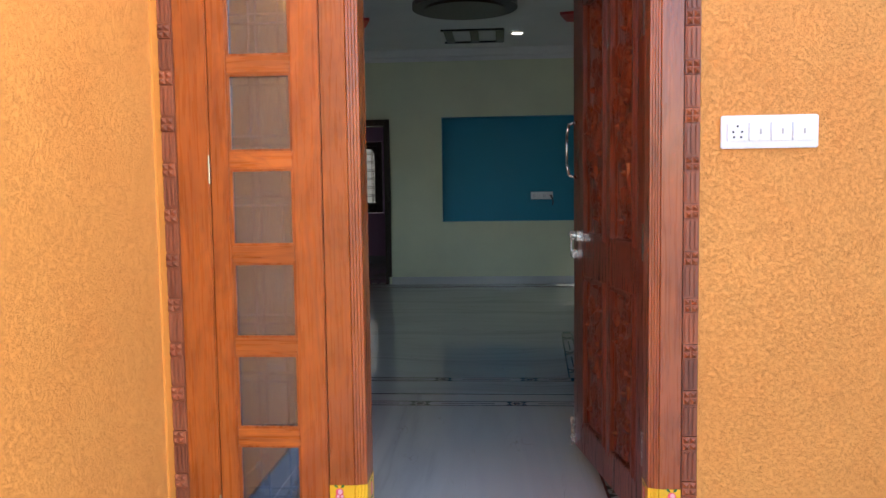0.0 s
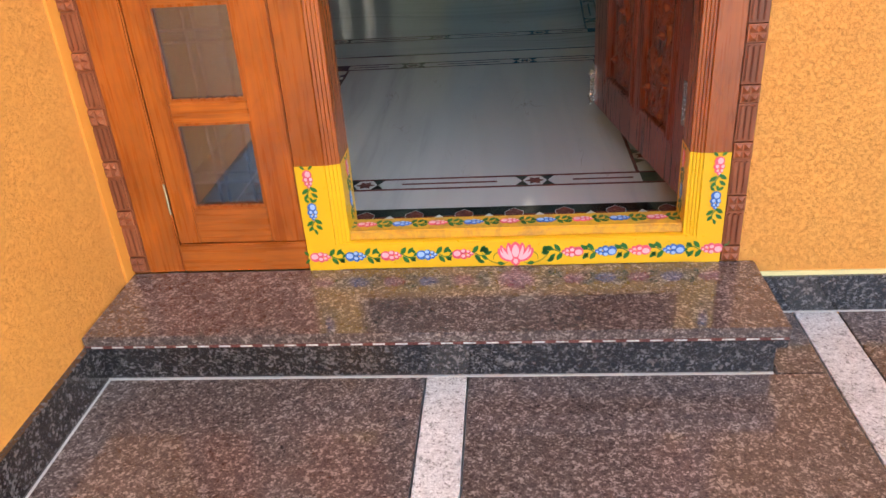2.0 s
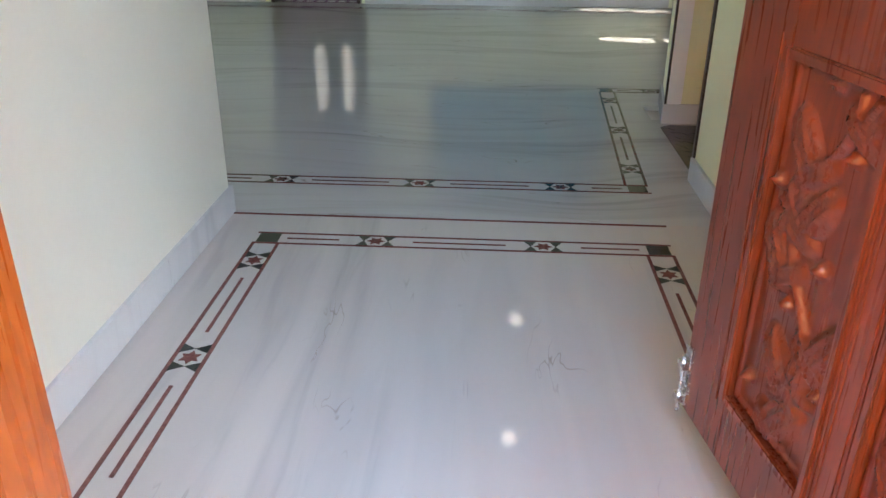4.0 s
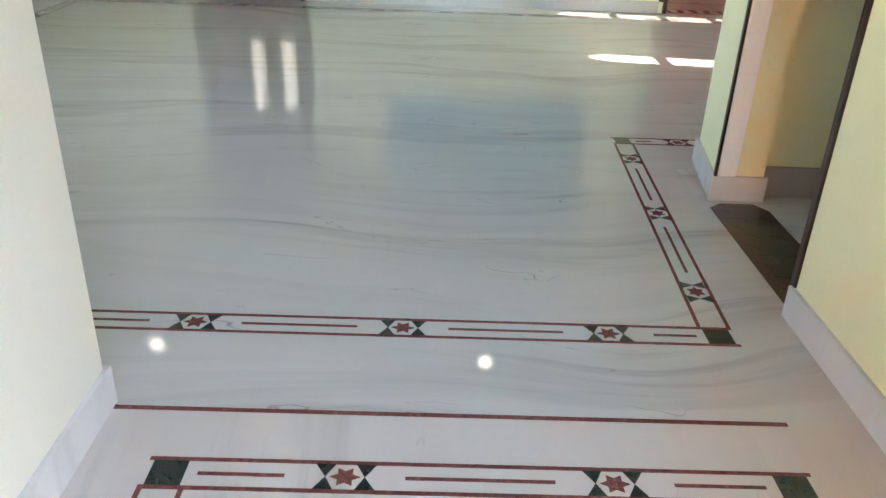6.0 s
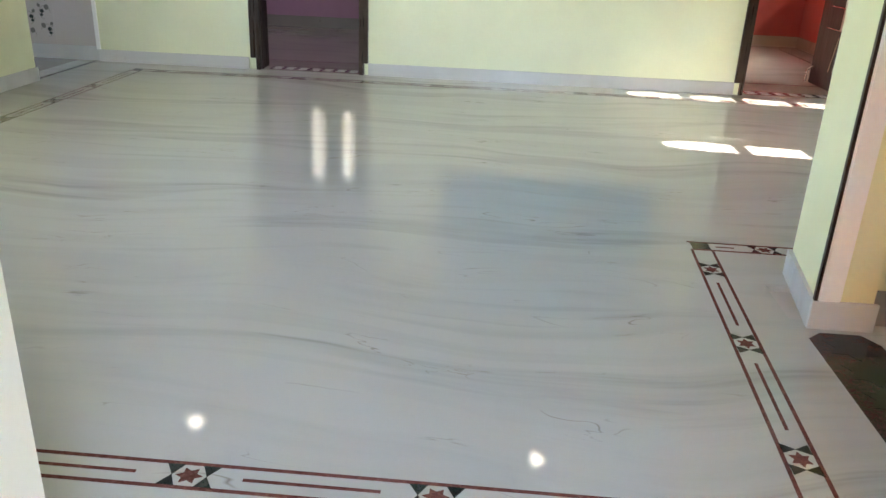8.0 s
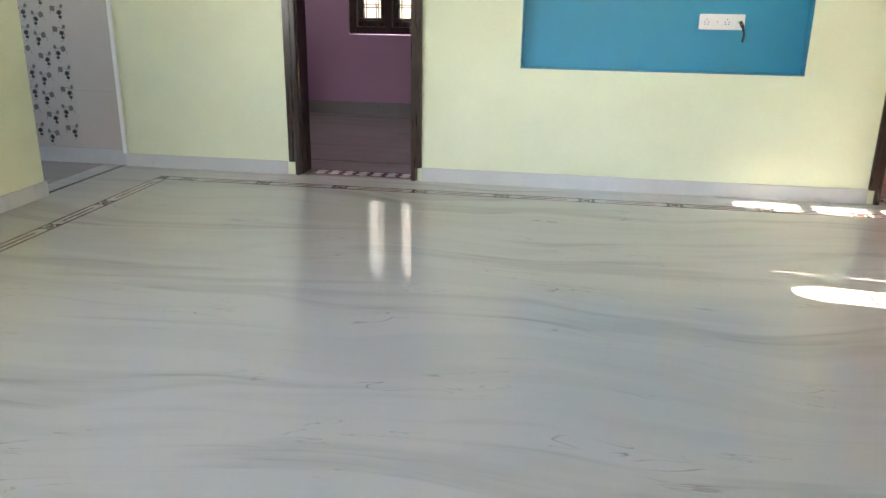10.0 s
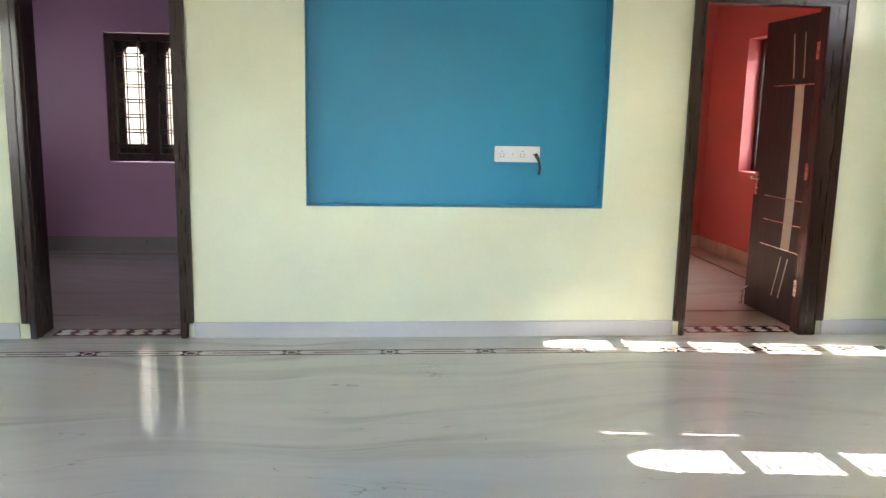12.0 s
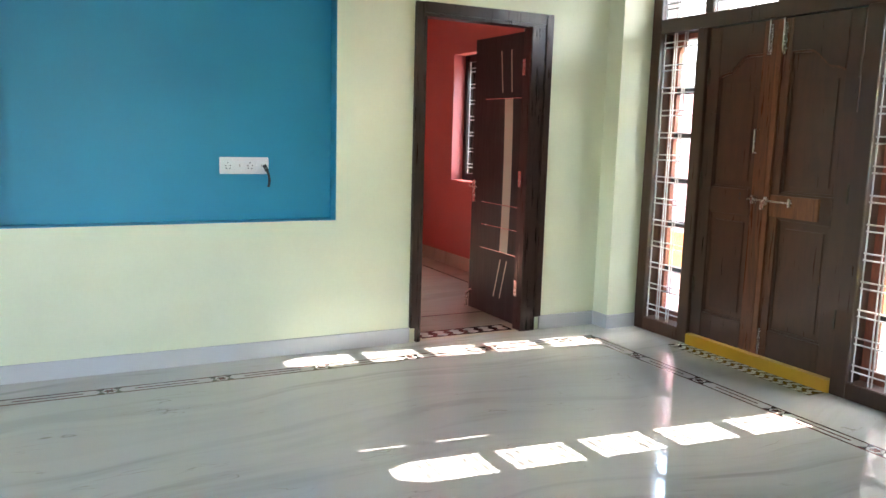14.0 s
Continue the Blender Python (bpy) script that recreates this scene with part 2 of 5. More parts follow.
WALNUT = wood("walnut", (0.042, 0.0165, 0.0075), (0.062, 0.0235, 0.0100), 0.30, 0.3, scale=0.7, figure=0.15, relief=0.02)
WALNUT_MID = wood("mid_walnut", (0.045, 0.014, 0.005), (0.135, 0.045, 0.014), 0.28, 0.3, scale=0.8, figure=0.3, relief=0.03)
WALNUT_LT = wood("light_walnut", (0.07, 0.022, 0.008), (0.19, 0.070, 0.025), 0.3, 0.2)
# near-black colour holds the shade on the backlit casement rails
SHADEDRAIL = paint("shaded_rail", (0.012, 0.010, 0.010), 0.7, 0.1, 0.0)
DARKBAR = metal("dark_bronze_bars", (0.10, 0.08, 0.06), 0.5)
WALNUT_IN = wood("red_walnut", (0.09, 0.02, 0.01), (0.20, 0.055, 0.025), 0.4, 0.1)
LAMINATE = wood("espresso_laminate", (0.014, 0.011, 0.010), (0.023, 0.018, 0.016), 0.45, 0.0)
BEIGE_LAM = paint("beige_laminate", (0.50, 0.41, 0.30), 0.35, 0.08, 0.05)
GREEN = paint("pale_green_paint", (0.74, 0.77, 0.56), 0.45)
CREAM = paint("cream_paint", (0.66, 0.65, 0.56), 0.45)
YELLOWISH = paint("yellow_cream_paint", (0.71, 0.72, 0.46), 0.45)
WHITE = paint("white_paint", (0.80, 0.80, 0.78), 0.5)
BLUE = paint("blue_paint", (0.010, 0.258, 0.42), 0.42, 0.05)
REDP = paint("coral_red_paint", (0.52, 0.125, 0.115), 0.45)
PURPLE = paint("purple_paint", (0.36, 0.20, 0.33), 0.45)
OCHRE = paint("ochre_enamel", (0.50, 0.27, 0.015), 0.35, 0.08, 0.2)
YELLOW = paint("yellow_enamel", (0.80, 0.45, 0.018), 0.30, 0.04, 0.03)
OLIVE = paint("olive_enamel", (0.30, 0.24, 0.02), 0.3, 0.2, 0.0)


def worn_enamel(name, c, dirt):
    m, n, l, b, v = mat_base(name, 0.35)
    wear = noise_tex(n, l, v, 11, 6, 0.7, 0.6)
    fine = noise_tex(n, l, v, 70, 3)
    col = ramp(n, l, wear, [(0.36, dirt), (0.54, c), (0.75, c)])
    col = mixc(n, l, 0.25, col, ramp(n, l, fine, [(0.35, dirt), (0.6, c)]))
    l.new(col, b.inputs["Base Color"])
    l.new(ramp(n, l, wear, [(0.4, grey(0.55)), (0.6, grey(0.3))]), b.inputs["Roughness"])
    return m


YELLOW_WORN = worn_enamel("scuffed_yellow_enamel", (0.74, 0.38, 0.03), (0.42, 0.21, 0.06))
BLACKGR = granite("black_granite", (0.026, 0.023, 0.025), (0.20, 0.18, 0.18), (0.009, 0.008, 0.009), 0.10, 1.6, coat=0.6)
BROWNGR = granite("brown_granite", (0.105, 0.073, 0.064), (0.40, 0.32, 0.28), (0.042, 0.027, 0.025), 0.09, 2.1, 0.35, coat=0.6)
WHITEGR = granite("white_granite", (0.60, 0.57, 0.54), (0.80, 0.78, 0.75), (0.16, 0.14, 0.13), 0.35, 2.2)
GROUT = paint("pale_grout", (0.45, 0.42, 0.40), 0.8)
MARBLE = marble("hall_marble", (0.50, 0.495, 0.465), (0.19, 0.19, 0.175), 0.055, "x", 1.2)
MARBLE_Y = marble("foyer_marble", (0.54, 0.50, 0.45), (0.24, 0.23, 0.23), 0.06, "y", 1.0)
MARBLE_SK = marble("skirting_marble", (0.57, 0.575, 0.57), (0.28, 0.29, 0.30), 0.18, "x", 0.6)
MARBLE_BG = marble("beige_marble", (0.54, 0.50, 0.41), (0.26, 0.21, 0.15), 0.14, "x")
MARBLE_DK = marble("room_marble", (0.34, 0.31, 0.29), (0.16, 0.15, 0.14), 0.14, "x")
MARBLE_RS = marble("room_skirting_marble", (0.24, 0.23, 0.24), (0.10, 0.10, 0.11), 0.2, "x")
INWHITE = paint("white_inlay", (0.66, 0.66, 0.63), 0.12, 0.04, 0.0)
INBROWN = granite("maroon_stone", (0.150, 0.048, 0.040), (0.24, 0.10, 0.08), (0.09, 0.025, 0.02), 0.12, 1.5, 0.2)
INBROWN_DK = granite("brown_stone", (0.060, 0.026, 0.021), (0.12, 0.06, 0.05), (0.03, 0.012, 0.01), 0.14, 1.5, 0.2)
INGREEN = granite("dark_green_stone", (0.011, 0.018, 0.015), (0.035, 0.055, 0.048), (0.004, 0.006, 0.005), 0.12, 1.2, 0.2)
STEEL = metal("steel", (0.78, 0.76, 0.72), 0.22)
BRASS = metal("aged_brass", (0.55, 0.46, 0.30), 0.35)
PLASTIC = paint("white_plastic", (0.82, 0.83, 0.84), 0.25, 0.02, 0.02)
BLACKP = paint("black_plastic", (0.02, 0.02, 0.022), 0.35, 0.1, 0.02)
GRILLE = paint("white_enamel_bars", (0.52, 0.51, 0.50), 0.35, 0.05, 0.02)
TILE_GREY = paint("grey_tile", (0.50, 0.46, 0.44), 0.15, 0.05, 0.0)
TILE_PALE = paint("pale_tile", (0.50, 0.45, 0.42), 0.15, 0.04, 0.0)
LEAFDK = paint("tile_leaf_dark", (0.05, 0.06, 0.055), 0.2, 0.2, 0.0)
LEAFRED = paint("tile_leaf_grey", (0.16, 0.15, 0.14), 0.2, 0.2, 0.0)
PINKP = paint("pink_enamel", (0.78, 0.10, 0.16), 0.3, 0.1, 0.0)
PALEPINK = paint("pale_pink_enamel", (0.85, 0.45, 0.50), 0.3, 0.05, 0.0)
BLUEP = paint("blue_enamel", (0.03, 0.13, 0.45), 0.3, 0.1, 0.0)
PALEBLUE = paint("pale_blue_enamel", (0.35, 0.52, 0.80), 0.3, 0.05, 0.0)
GREENP = paint("green_enamel", (0.02, 0.14, 0.025), 0.3, 0.15, 0.0)
CEILRED = paint("ceiling_red_paint", (0.45, 0.03, 0.03), 0.5)
CEILDK = paint("ceiling_brown_paint", (0.05, 0.03, 0.03), 0.4)
CONCRETE = paint("grey_ground", (0.28, 0.27, 0.25), 0.9, 0.15, 0.4)
GLASS = glass_mat("window_glass")
# the tint's blue also stands for sky reflected in the panes
GLASS_DK = glass_mat("tinted_glass", (0.52, 0.58, 0.68), 0.22)
LAMPGLOW = glow("downlight_diffuser", (1.0, 0.95, 0.88), 0.7)

# ---- mesh helpers ----
ROOT = {}


def box(bm, x0, x1, y0, y1, z0, z1, bev=0.0):
    vs = [bm.verts.new(p) for p in itertools.product((x0, x1), (y0, y1), (z0, z1))]
    a, b, c, d, e, f, g, h = vs
    fs = [bm.faces.new(q) for q in ((a, b, d, c), (e, g, h, f), (a, e, f, b), (c, d, h, g), (a, c, g, e), (b, f, h, d))]
    if bev:
        edges = list({ed for fc in fs for ed in fc.edges})
        bmesh.ops.bevel(bm, geom=edges, offset=bev, segments=2, affect="EDGES", clamp_overlap=True)
    return bm


def bx(*args, bev=0.0):
    return box(bmesh.new(), *args, bev=bev)


def prism(bm, pts, z0, z1, m=None):
    """A flat outline (counterclockwise) raised from z0 to z1, laid by the matrix m."""
    m = m or Matrix()
    lo = [bm.verts.new(m @ Vector((x, y, z0))) for x, y in pts]
    hi = [bm.verts.new(m @ Vector((x, y, z1))) for x, y in pts]
    bm.faces.new(lo[::-1]), bm.faces.new(hi)
    k = len(pts)
    for i in range(k):
        bm.faces.new((lo[i], lo[(i + 1) % k], hi[(i + 1) % k], hi[i]))
    return bm


def rod(bm, a, b, r, sides=8):
    a, b = Vector(a), Vector(b)
    m = Matrix.Translation((a + b) / 2) @ (b - a).to_track_quat("Z", "Y").to_matrix().to_4x4()
    bmesh.ops.create_cone(bm, cap_ends=True, segments=sides, radius1=r, radius2=r, depth=(b - a).length, matrix=m)
    return bm


def disc_pts(cx, cy, rx, ry=None, k=14, turn=0.0):
    ry = ry or rx
    c, s = math.cos(turn), math.sin(turn)
    out = []
    for i in range(k):
        a = 2 * math.pi * i / k
        x, y = rx * math.cos(a), ry * math.sin(a)
        out.append((cx + x * c - y * s, cy + x * s + y * c))
    return out


def leaf_pts(cx, cy, length, width, turn):
    base = [(0, 0), (0.25, -0.35), (0.55, -0.5), (0.85, -0.28), (1, 0), (0.85, 0.28), (0.55, 0.5), (0.25, 0.35)]
    c, s = math.cos(turn), math.sin(turn)
    return [(cx + x * length * c - y * width * s, cy + x * length * s + y * width * c) for x, y in base]


def thing(name, loc, label="", category="", group="", kind=""):
    ob = new(name)
    ob.location = loc
    ob.empty_display_size = 0.1
    ROOT[ob] = Vector(loc)
    return tagged(ob, label, category, group, kind)


def finish(bm, name, material, smooth=False):
    bmesh.ops.recalc_face_normals(bm, faces=bm.faces)
    me = bpy.data.meshes.new(name)
    bm.to_mesh(me)
    bm.free()
    me.materials.append(material)
    if smooth:
        for p in me.polygons:
            p.use_smooth = True
    return me


def part(name, bm, material, parent, label="", smooth=False):
    """One mesh in world coordinates, hung under a thing or a part."""
    root = parent if parent in ROOT else parent.parent
    bm.transform(Matrix.Translation(-ROOT[root]))
    ob = new(name, finish(bm, name, material, smooth))
    ob.parent = parent
    return tagged(ob, label)


def solid(name, bm, material, label="", category="", kind="structure", smooth=False):
    """A thing or piece of setting that is one mesh in world coordinates."""
    ob = new(name, finish(bm, name, material, smooth))
    ROOT[ob] = Vector((0, 0, 0))
    return tagged(ob, label, category, kind=kind)


def piece(name, mesh, parent, m):
    ob = new(name, mesh)
    ob.parent = parent
    root = parent if parent in ROOT else parent.parent
    ob.matrix_basis = Matrix.Translation(-ROOT[root]) @ m
    return ob


# ---- ground and neighbours ----
solid("ground", bx(-300, 300, -300, 300, -0.6, -0.42), CONCRETE, "bare grey compacted ground round the house")
nb = thing("neighbour_building", (9.0, 8.0, -0.42), "cream neighbouring house beyond the balcony", "building")
part("wall", bx(9.0, 15, -8, 24, -0.42, 3.9), CREAM_EXT, nb)
part("roof", bx(8.8, 15.2, -8.2, 24.2, 3.9, 4.05), WHITE, nb, "flat roof slab")
nb2 = thing("neighbour_building", (-2.0, 16.0, -0.42), "peach painted neighbouring house behind the bedrooms", "building")
part("wall", bx(-9, 5, 14.5, 22, -0.42, 4.6), PEACH_EXT, nb2)
part("roof", bx(-9.2, 5.2, 14.3, 22.2, 4.6, 4.75), WHITE, nb2, "flat white roof slab")
pw = thing("boundary_wall", (5.6, 7.0, -0.42), "white boundary wall with a yellow painted plinth", "wall")
part("plinth", bx(5.58, 5.75, 1.0, 16, -0.42, 0.40), YELLOW_EXT, pw)
# white upper part added to this height to block sun at the lowest panes
part("wall", bx(5.6, 5.75, 1.0, 16, 0.40, 1.84), WHITE, pw)
part("coping", bx(5.55, 5.8, 1.0, 16, 1.84, 1.90), WHITE, pw)
solid("balcony_floor", bx(3.65, 5.6, 1.0, 13, -0.42, -0.02), WHITEGR, "pale balcony floor outside the double door")

# ---- porch ----
solid("porch_base", bx(-1.24, 3.2, -4.2, 0.0, -0.42, PORCH - 0.024), GROUT)
solid("porch_wall_left", bx(-1.24, -1.04, -4.2, 0.2, -0.42, 3.3), ORANGE, "orange textured plaster wall")
# unseen wall, added and sized to hold the sun off the porch
solid("porch_wall_right", bx(3.2, 3.4, -2.7, 0.0, -0.42, 5.3), CREAM_EXT, "plain cream wall added out of view to keep sun off the porch")
solid("plaster_band", bx(-1.04, -1.033, -0.052, 0.0, -0.03, 3.3), paint("smooth_orange_paint", (0.83, 0.33, 0.055), 0.6), "smooth orange band beside the door frame")
solid("house_roof", bx(-6.8, 3.9, 0.0, 11.8, CEIL + 0.25, CEIL + 0.4), WHITE, "white flat roof slab")
# unseen canopy, added so that no sun passes the transom
solid("balcony_canopy", bx(3.65, 4.55, 5.2, 8.0, 2.84, 2.95), WHITE, "white canopy slab added out of view to block sun at the transom")
fw = solid("front_wall", bx(0.664, 3.4, 0.0, 0.2, -0.42, 3.3), ORANGE, "orange textured plaster wall beside the main door")
solid("front_wall_lintel", bx(-1.04, 0.664, 0.0, 0.2, 2.46, 3.3), ORANGE, "orange textured plaster above the main door")

pf = thing("porch_floor", (0, -2, PORCH), "brown granite porch floor with pale granite strips", "floor", kind="structure")
J = 0.0025
xs = [(-1.04, -0.172, BROWNGR, "brown_slab"), (-0.172, -0.065, WHITEGR, "white_strip"), (-0.065, 0.825, BROWNGR, "brown_slab"),
      (0.825, 0.945, WHITEGR, "white_strip"), (0.945, 2.1, BROWNGR, "brown_slab"), (2.1, 3.2, BROWNGR, "brown_slab")]
ys = [(-4.2, -2.75), (-2.75, -1.35), (-1.35, -0.29)]
for x0, x1, mt, nm in xs:
    for y0, y1 in ys:
        y1 = -0.012 if (y1 > -0.5 and x0 > 0.7) else y1
        part(nm, bx(x0 + J, x1 - J, y0 + J, y1 - J, PORCH - 0.024, PORCH, bev=0.0015), mt, pf)

part("brown_slab", bx(0.706, 0.825 - J, -0.288, -0.012, PORCH - 0.024, PORCH), BROWNGR, pf)

st = thing("entrance_step", (-0.17, -0.16, PORCH), "dark granite entrance step with a dashed white line in its nosing", "step")
part("riser", bx(-1.038, 0.69, -0.288, 0.0, PORCH, -0.092), BLACKGR, st)
part("nosing", bx(-1.038, 0.704, -0.322, 0.0, -0.092, -0.066, bev=0.003), BLACKGR, st, "black granite nosing strip")
part("dark_line", bx(-1.038, 0.703, -0.3245, -0.28, -0.066, -0.0585), INBROWN, st)
part("tread", bx(-1.038, 0.706, -0.328, 0.0, -0.058, -0.030, bev=0.004), BROWNGR, st, "brown granite tread")
dash = finish(bx(0, 0.030, -0.3256, -0.31, -0.0640, -0.0600), "dash", WHITEGR)
for i in range(31):
    piece("dash", dash, st, Matrix.Translation((-1.02 + i * 0.056, 0, 0)))
part("grout_line", bx(-1.036, 0.692, -0.294, -0.286, PORCH, PORCH + 0.004), GROUT, st)

sk = thing("porch_skirting", (0, 0, PORCH), "black granite skirting along the porch walls", "skirting", kind="structure")
x = 0.706
while x < 3.2:
    part("skirting_piece", bx(x + 0.001, min(x + 0.9, 3.2), -0.014, 0.0, PORCH, -0.078), BLACKGR, sk)
    x += 0.9
part("grout_line", bx(0.706, 3.2, -0.019, -0.014, PORCH, PORCH + 0.003), GROUT, sk)
part("grout_line", bx(-1.022, -1.017, -4.2, -0.29, PORCH, PORCH + 0.003), GROUT, sk)
part("painted_line", bx(0.706, 3.2, -0.006, 0.0, -0.078, -0.066), paint("pale_yellow_line", (0.8, 0.7, 0.35), 0.5), sk, "pale yellow line of paint")
y = -0.29
while y > -4.2:
    part("skirting_piece", bx(-1.04, -1.022, max(y - 0.62, -4.2), y - 0.002, PORCH, -0.062), BLACKGR, sk)
    y -= 0.62

# ---- main door frame ----
DTOP = 2.14
fr = thing("main_door_frame", (0, 0.05, -0.03), "polished teak main door frame with grooved edges and carved outer strips", "door frame", kind="structure")


def groove_profile(x0, x1, y0, y1, side):
    """A jamb section: flat face and, on its opening side, a stack of fine grooves stepping back."""
    pts = [(x0, y1), (x0, y0)]
    g = x0 + (x1 - x0) * 0.68
    pts += [(g - 0.003, y0), (g, y0 + 0.004)]
    k = 4
    for i in range(k):
        a = g + (x1 - g) * i / k
        b = g + (x1 - g) * (i + 1) / k
        d = y0 + 0.001 + i * 0.003
        pts += [(a + 0.0015, d), (b - 0.0015, d + 0.0005), (b, d + 0.0035)]
    pts += [(x1, y1)]
    if side < 0:
        pts = [(x0 + x1 - x, y) for x, y in pts][::-1]
    return pts


part("jamb", prism(bmesh.new(), groove_profile(-0.513, -0.392, -0.004, 0.125, 1), 0.285, DTOP + 0.1), TEAK, fr)
part("jamb", prism(bmesh.new(), groove_profile(0.512, 0.612, -0.004, 0.098, -1), 0.285, DTOP + 0.1), TEAK, fr)
part("painted_foot", prism(bmesh.new(), groove_profile(-0.514, -0.391, -0.006, 0.126, 1), -0.03, 0.285), YELLOW, fr, "yellow enamelled foot of the jamb")
part("painted_foot", prism(bmesh.new(), groove_profile(0.511, 0.613, -0.006, 0.099, -1), -0.03, 0.285), YELLOW, fr, "yellow enamelled foot of the jamb")
sill = bmesh.new()
box(sill, -0.44, 0.56, -0.0055, 0.093, -0.03, 0.052, bev=0.003)
part("threshold", sill, YELLOW, fr, "yellow enamelled threshold painted with flowers")
part("threshold_top", bx(-0.44, 0.56, 0.012, 0.093, 0.0525, 0.080, bev=0.004), YELLOW_WORN, fr, "scuffed yellow top of the threshold")
part("rebate", bx(0.575, 0.612, 0.099, 0.17, 0.0, DTOP + 0.1, bev=0.002), TEAK, fr)
part("head", bx(-0.99, 0.612, 0.0, 0.17, DTOP + 0.1, DTOP + 0.24), TEAK_H, fr)
part("jamb_left", bx(-0.989, -0.882, 0.0, 0.17, -0.03, DTOP + 0.1, bev=0.004), TEAK, fr)
part("bottom_rail", bx(-0.882, -0.514, 0.0, 0.17, -0.03, 0.058, bev=0.004), TEAK_H, fr)


def flute_mesh():
    bm = bmesh.new()
    box(bm, -0.023, 0.023, 0.0, 0.012, -0.049, 0.049)
    for cx in (-0.014, 0.0, 0.014):
        box(bm, cx - 0.0048, cx + 0.0048, -0.006, 0.002, -0.044, 0.044, bev=0.002)
    return finish(bm, "fluted_block", CARVE_TRIM)


def rosette_mesh():
    bm = bmesh.new()
    box(bm, -0.023, 0.023, -0.003, 0.012, -0.0215, 0.0215)
    for cx in (-0.0105, 0.0105):
        for cz in (-0.0105, 0.0105):
            q = [bm.verts.new((cx + a * 0.009, -0.003, cz + c * 0.009)) for a, c in ((-1, -1), (1, -1), (1, 1), (-1, 1))]
            t = bm.verts.new((cx, -0.013, cz))
            for i in range(4):
                bm.faces.new((q[i], q[(i + 1) % 4], t))
    return finish(bm, "rosette", CARVE_TRIM)


for cx, nm in ((-1.014, "carved_strip"), (0.639, "carved_strip")):
    strip = part(nm, bx(cx - 0.0245, cx + 0.0245, 0.002, 0.17, -0.03, DTOP + 0.24), CARVE_TRIM, fr, "carved strip of flutes and studded squares")
    fm, rm = flute_mesh(), rosette_mesh()
    z = 0.0
    zoff = 0.026 if cx > 0 else 0.032
    for i in range(17):
        zc = -0.03 + zoff + i * 0.1465
        if zc < DTOP + 0.2:
            piece("rosette", rm, strip, Matrix.Translation((cx, -0.006, zc)))
            piece("fluted_block", fm, strip, Matrix.Translation((cx, -0.004, zc + 0.0732)))

# side light of the main door
sl = thing("side_light", (-0.70, 0.02, 0.058), "teak side window of seven small panes beside the main door", "window", kind="structure")
for x0, x1 in ((-0.880, -0.819), (-0.611, -0.518)):
    part("stile", bx(x0, x1, 0.004, 0.045, 0.06, DTOP + 0.098, bev=0.003), TEAK, sl)
zs = [0.166 + 0.3025 * i for i in range(7)]
prev = 0.06
for z in zs:
    part("rail", bx(-0.819, -0.611, 0.006, 0.043, prev, z, bev=0.003), TEAK_H, sl)
    pane = part("pane", bx(-0.821, -0.609, 0.022, 0.026, z - 0.002, z + 0.247), GLASS_DK, sl)
    pane.visible_shadow = False
    bead = bmesh.new()
    for a0, a1, b0, b1 in ((-0.819, -0.811, z, z + 0.245), (-0.619, -0.611, z, z + 0.245), (-0.811, -0.619, z, z + 0.007), (-0.811, -0.619, z + 0.238, z + 0.245)):
        box(bead, a0, a1, 0.010, 0.021, b0, b1)
    part("bead", bead, TEAK, sl)
    prev = z + 0.245
part("rail", bx(-0.819, -0.611, 0.006, 0.043, prev, DTOP + 0.098, bev=0.003), TEAK_H, sl)
gr = bmesh.new()
for xx in (-0.775, -0.750, -0.675, -0.65):
    rod(gr, (xx, 0.11, 0.06), (xx, 0.11, DTOP + 0.09), 0.005, 6)
zz = 0.2
while zz < DTOP:
    rod(gr, (-0.88, 0.11, zz), (-0.52, 0.11, zz), 0.005, 6)
    rod(gr, (-0.88, 0.11, zz + 0.03), (-0.52, 0.11, zz + 0.03), 0.005, 6)
    zz += 0.2
part("grille", gr, GRILLE, sl, "pale double-bar security grille")
sh = bmesh.new()
for zc in (0.20, 1.32):
    rod(sh, (-0.884, 0.0, zc - 0.045), (-0.884, 0.0, zc + 0.045), 0.0035, 6)
part("hinge", sh, BRASS, sl)

# main door leaf, open inwards
HX, HY = 0.57, 0.145
leaf = thing("main_door_leaf", (HX, HY, 0.09), "open carved teak main door leaf with a brass handle and bolts", "door")
LW, LT = 0.915, 0.04
LM = Matrix.Translation((HX, HY, 0)) @ pose(0, 0, 0, 0, 0, 90 + 9.6)


def lpart(name, bm, material, parent, label="", smooth=False):
    bm.transform(LM)
    return part(name, bm, material, parent, label, smooth)


# in the leaf's own frame: u runs from the hinge to the free edge, v > 0 faces the doorway
Z0, Z1 = 0.09, DTOP + 0.06
panels = [(0.135, 0.375, 0.235, 0.86), (0.475, 0.74, 0.235, 0.86), (0.135, 0.375, 1.05, 2.0), (0.475, 0.74, 1.05, 2.0)]
for u0, u1 in ((0.0, 0.135), (0.375, 0.475), (0.74, LW)):
    lpart("stile", bx(u0, u1, 0.0, LT, Z0, Z1, bev=0.002), CARVED, leaf)
for u0, u1 in ((0.135, 0.375), (0.475, 0.74)):
    for z0, z1 in ((Z0, 0.235), (0.86, 1.05), (2.0, Z1)):
        lpart("rail", bx(u0, u1, 0.001, LT - 0.001, z0, z1), CARVED, leaf)


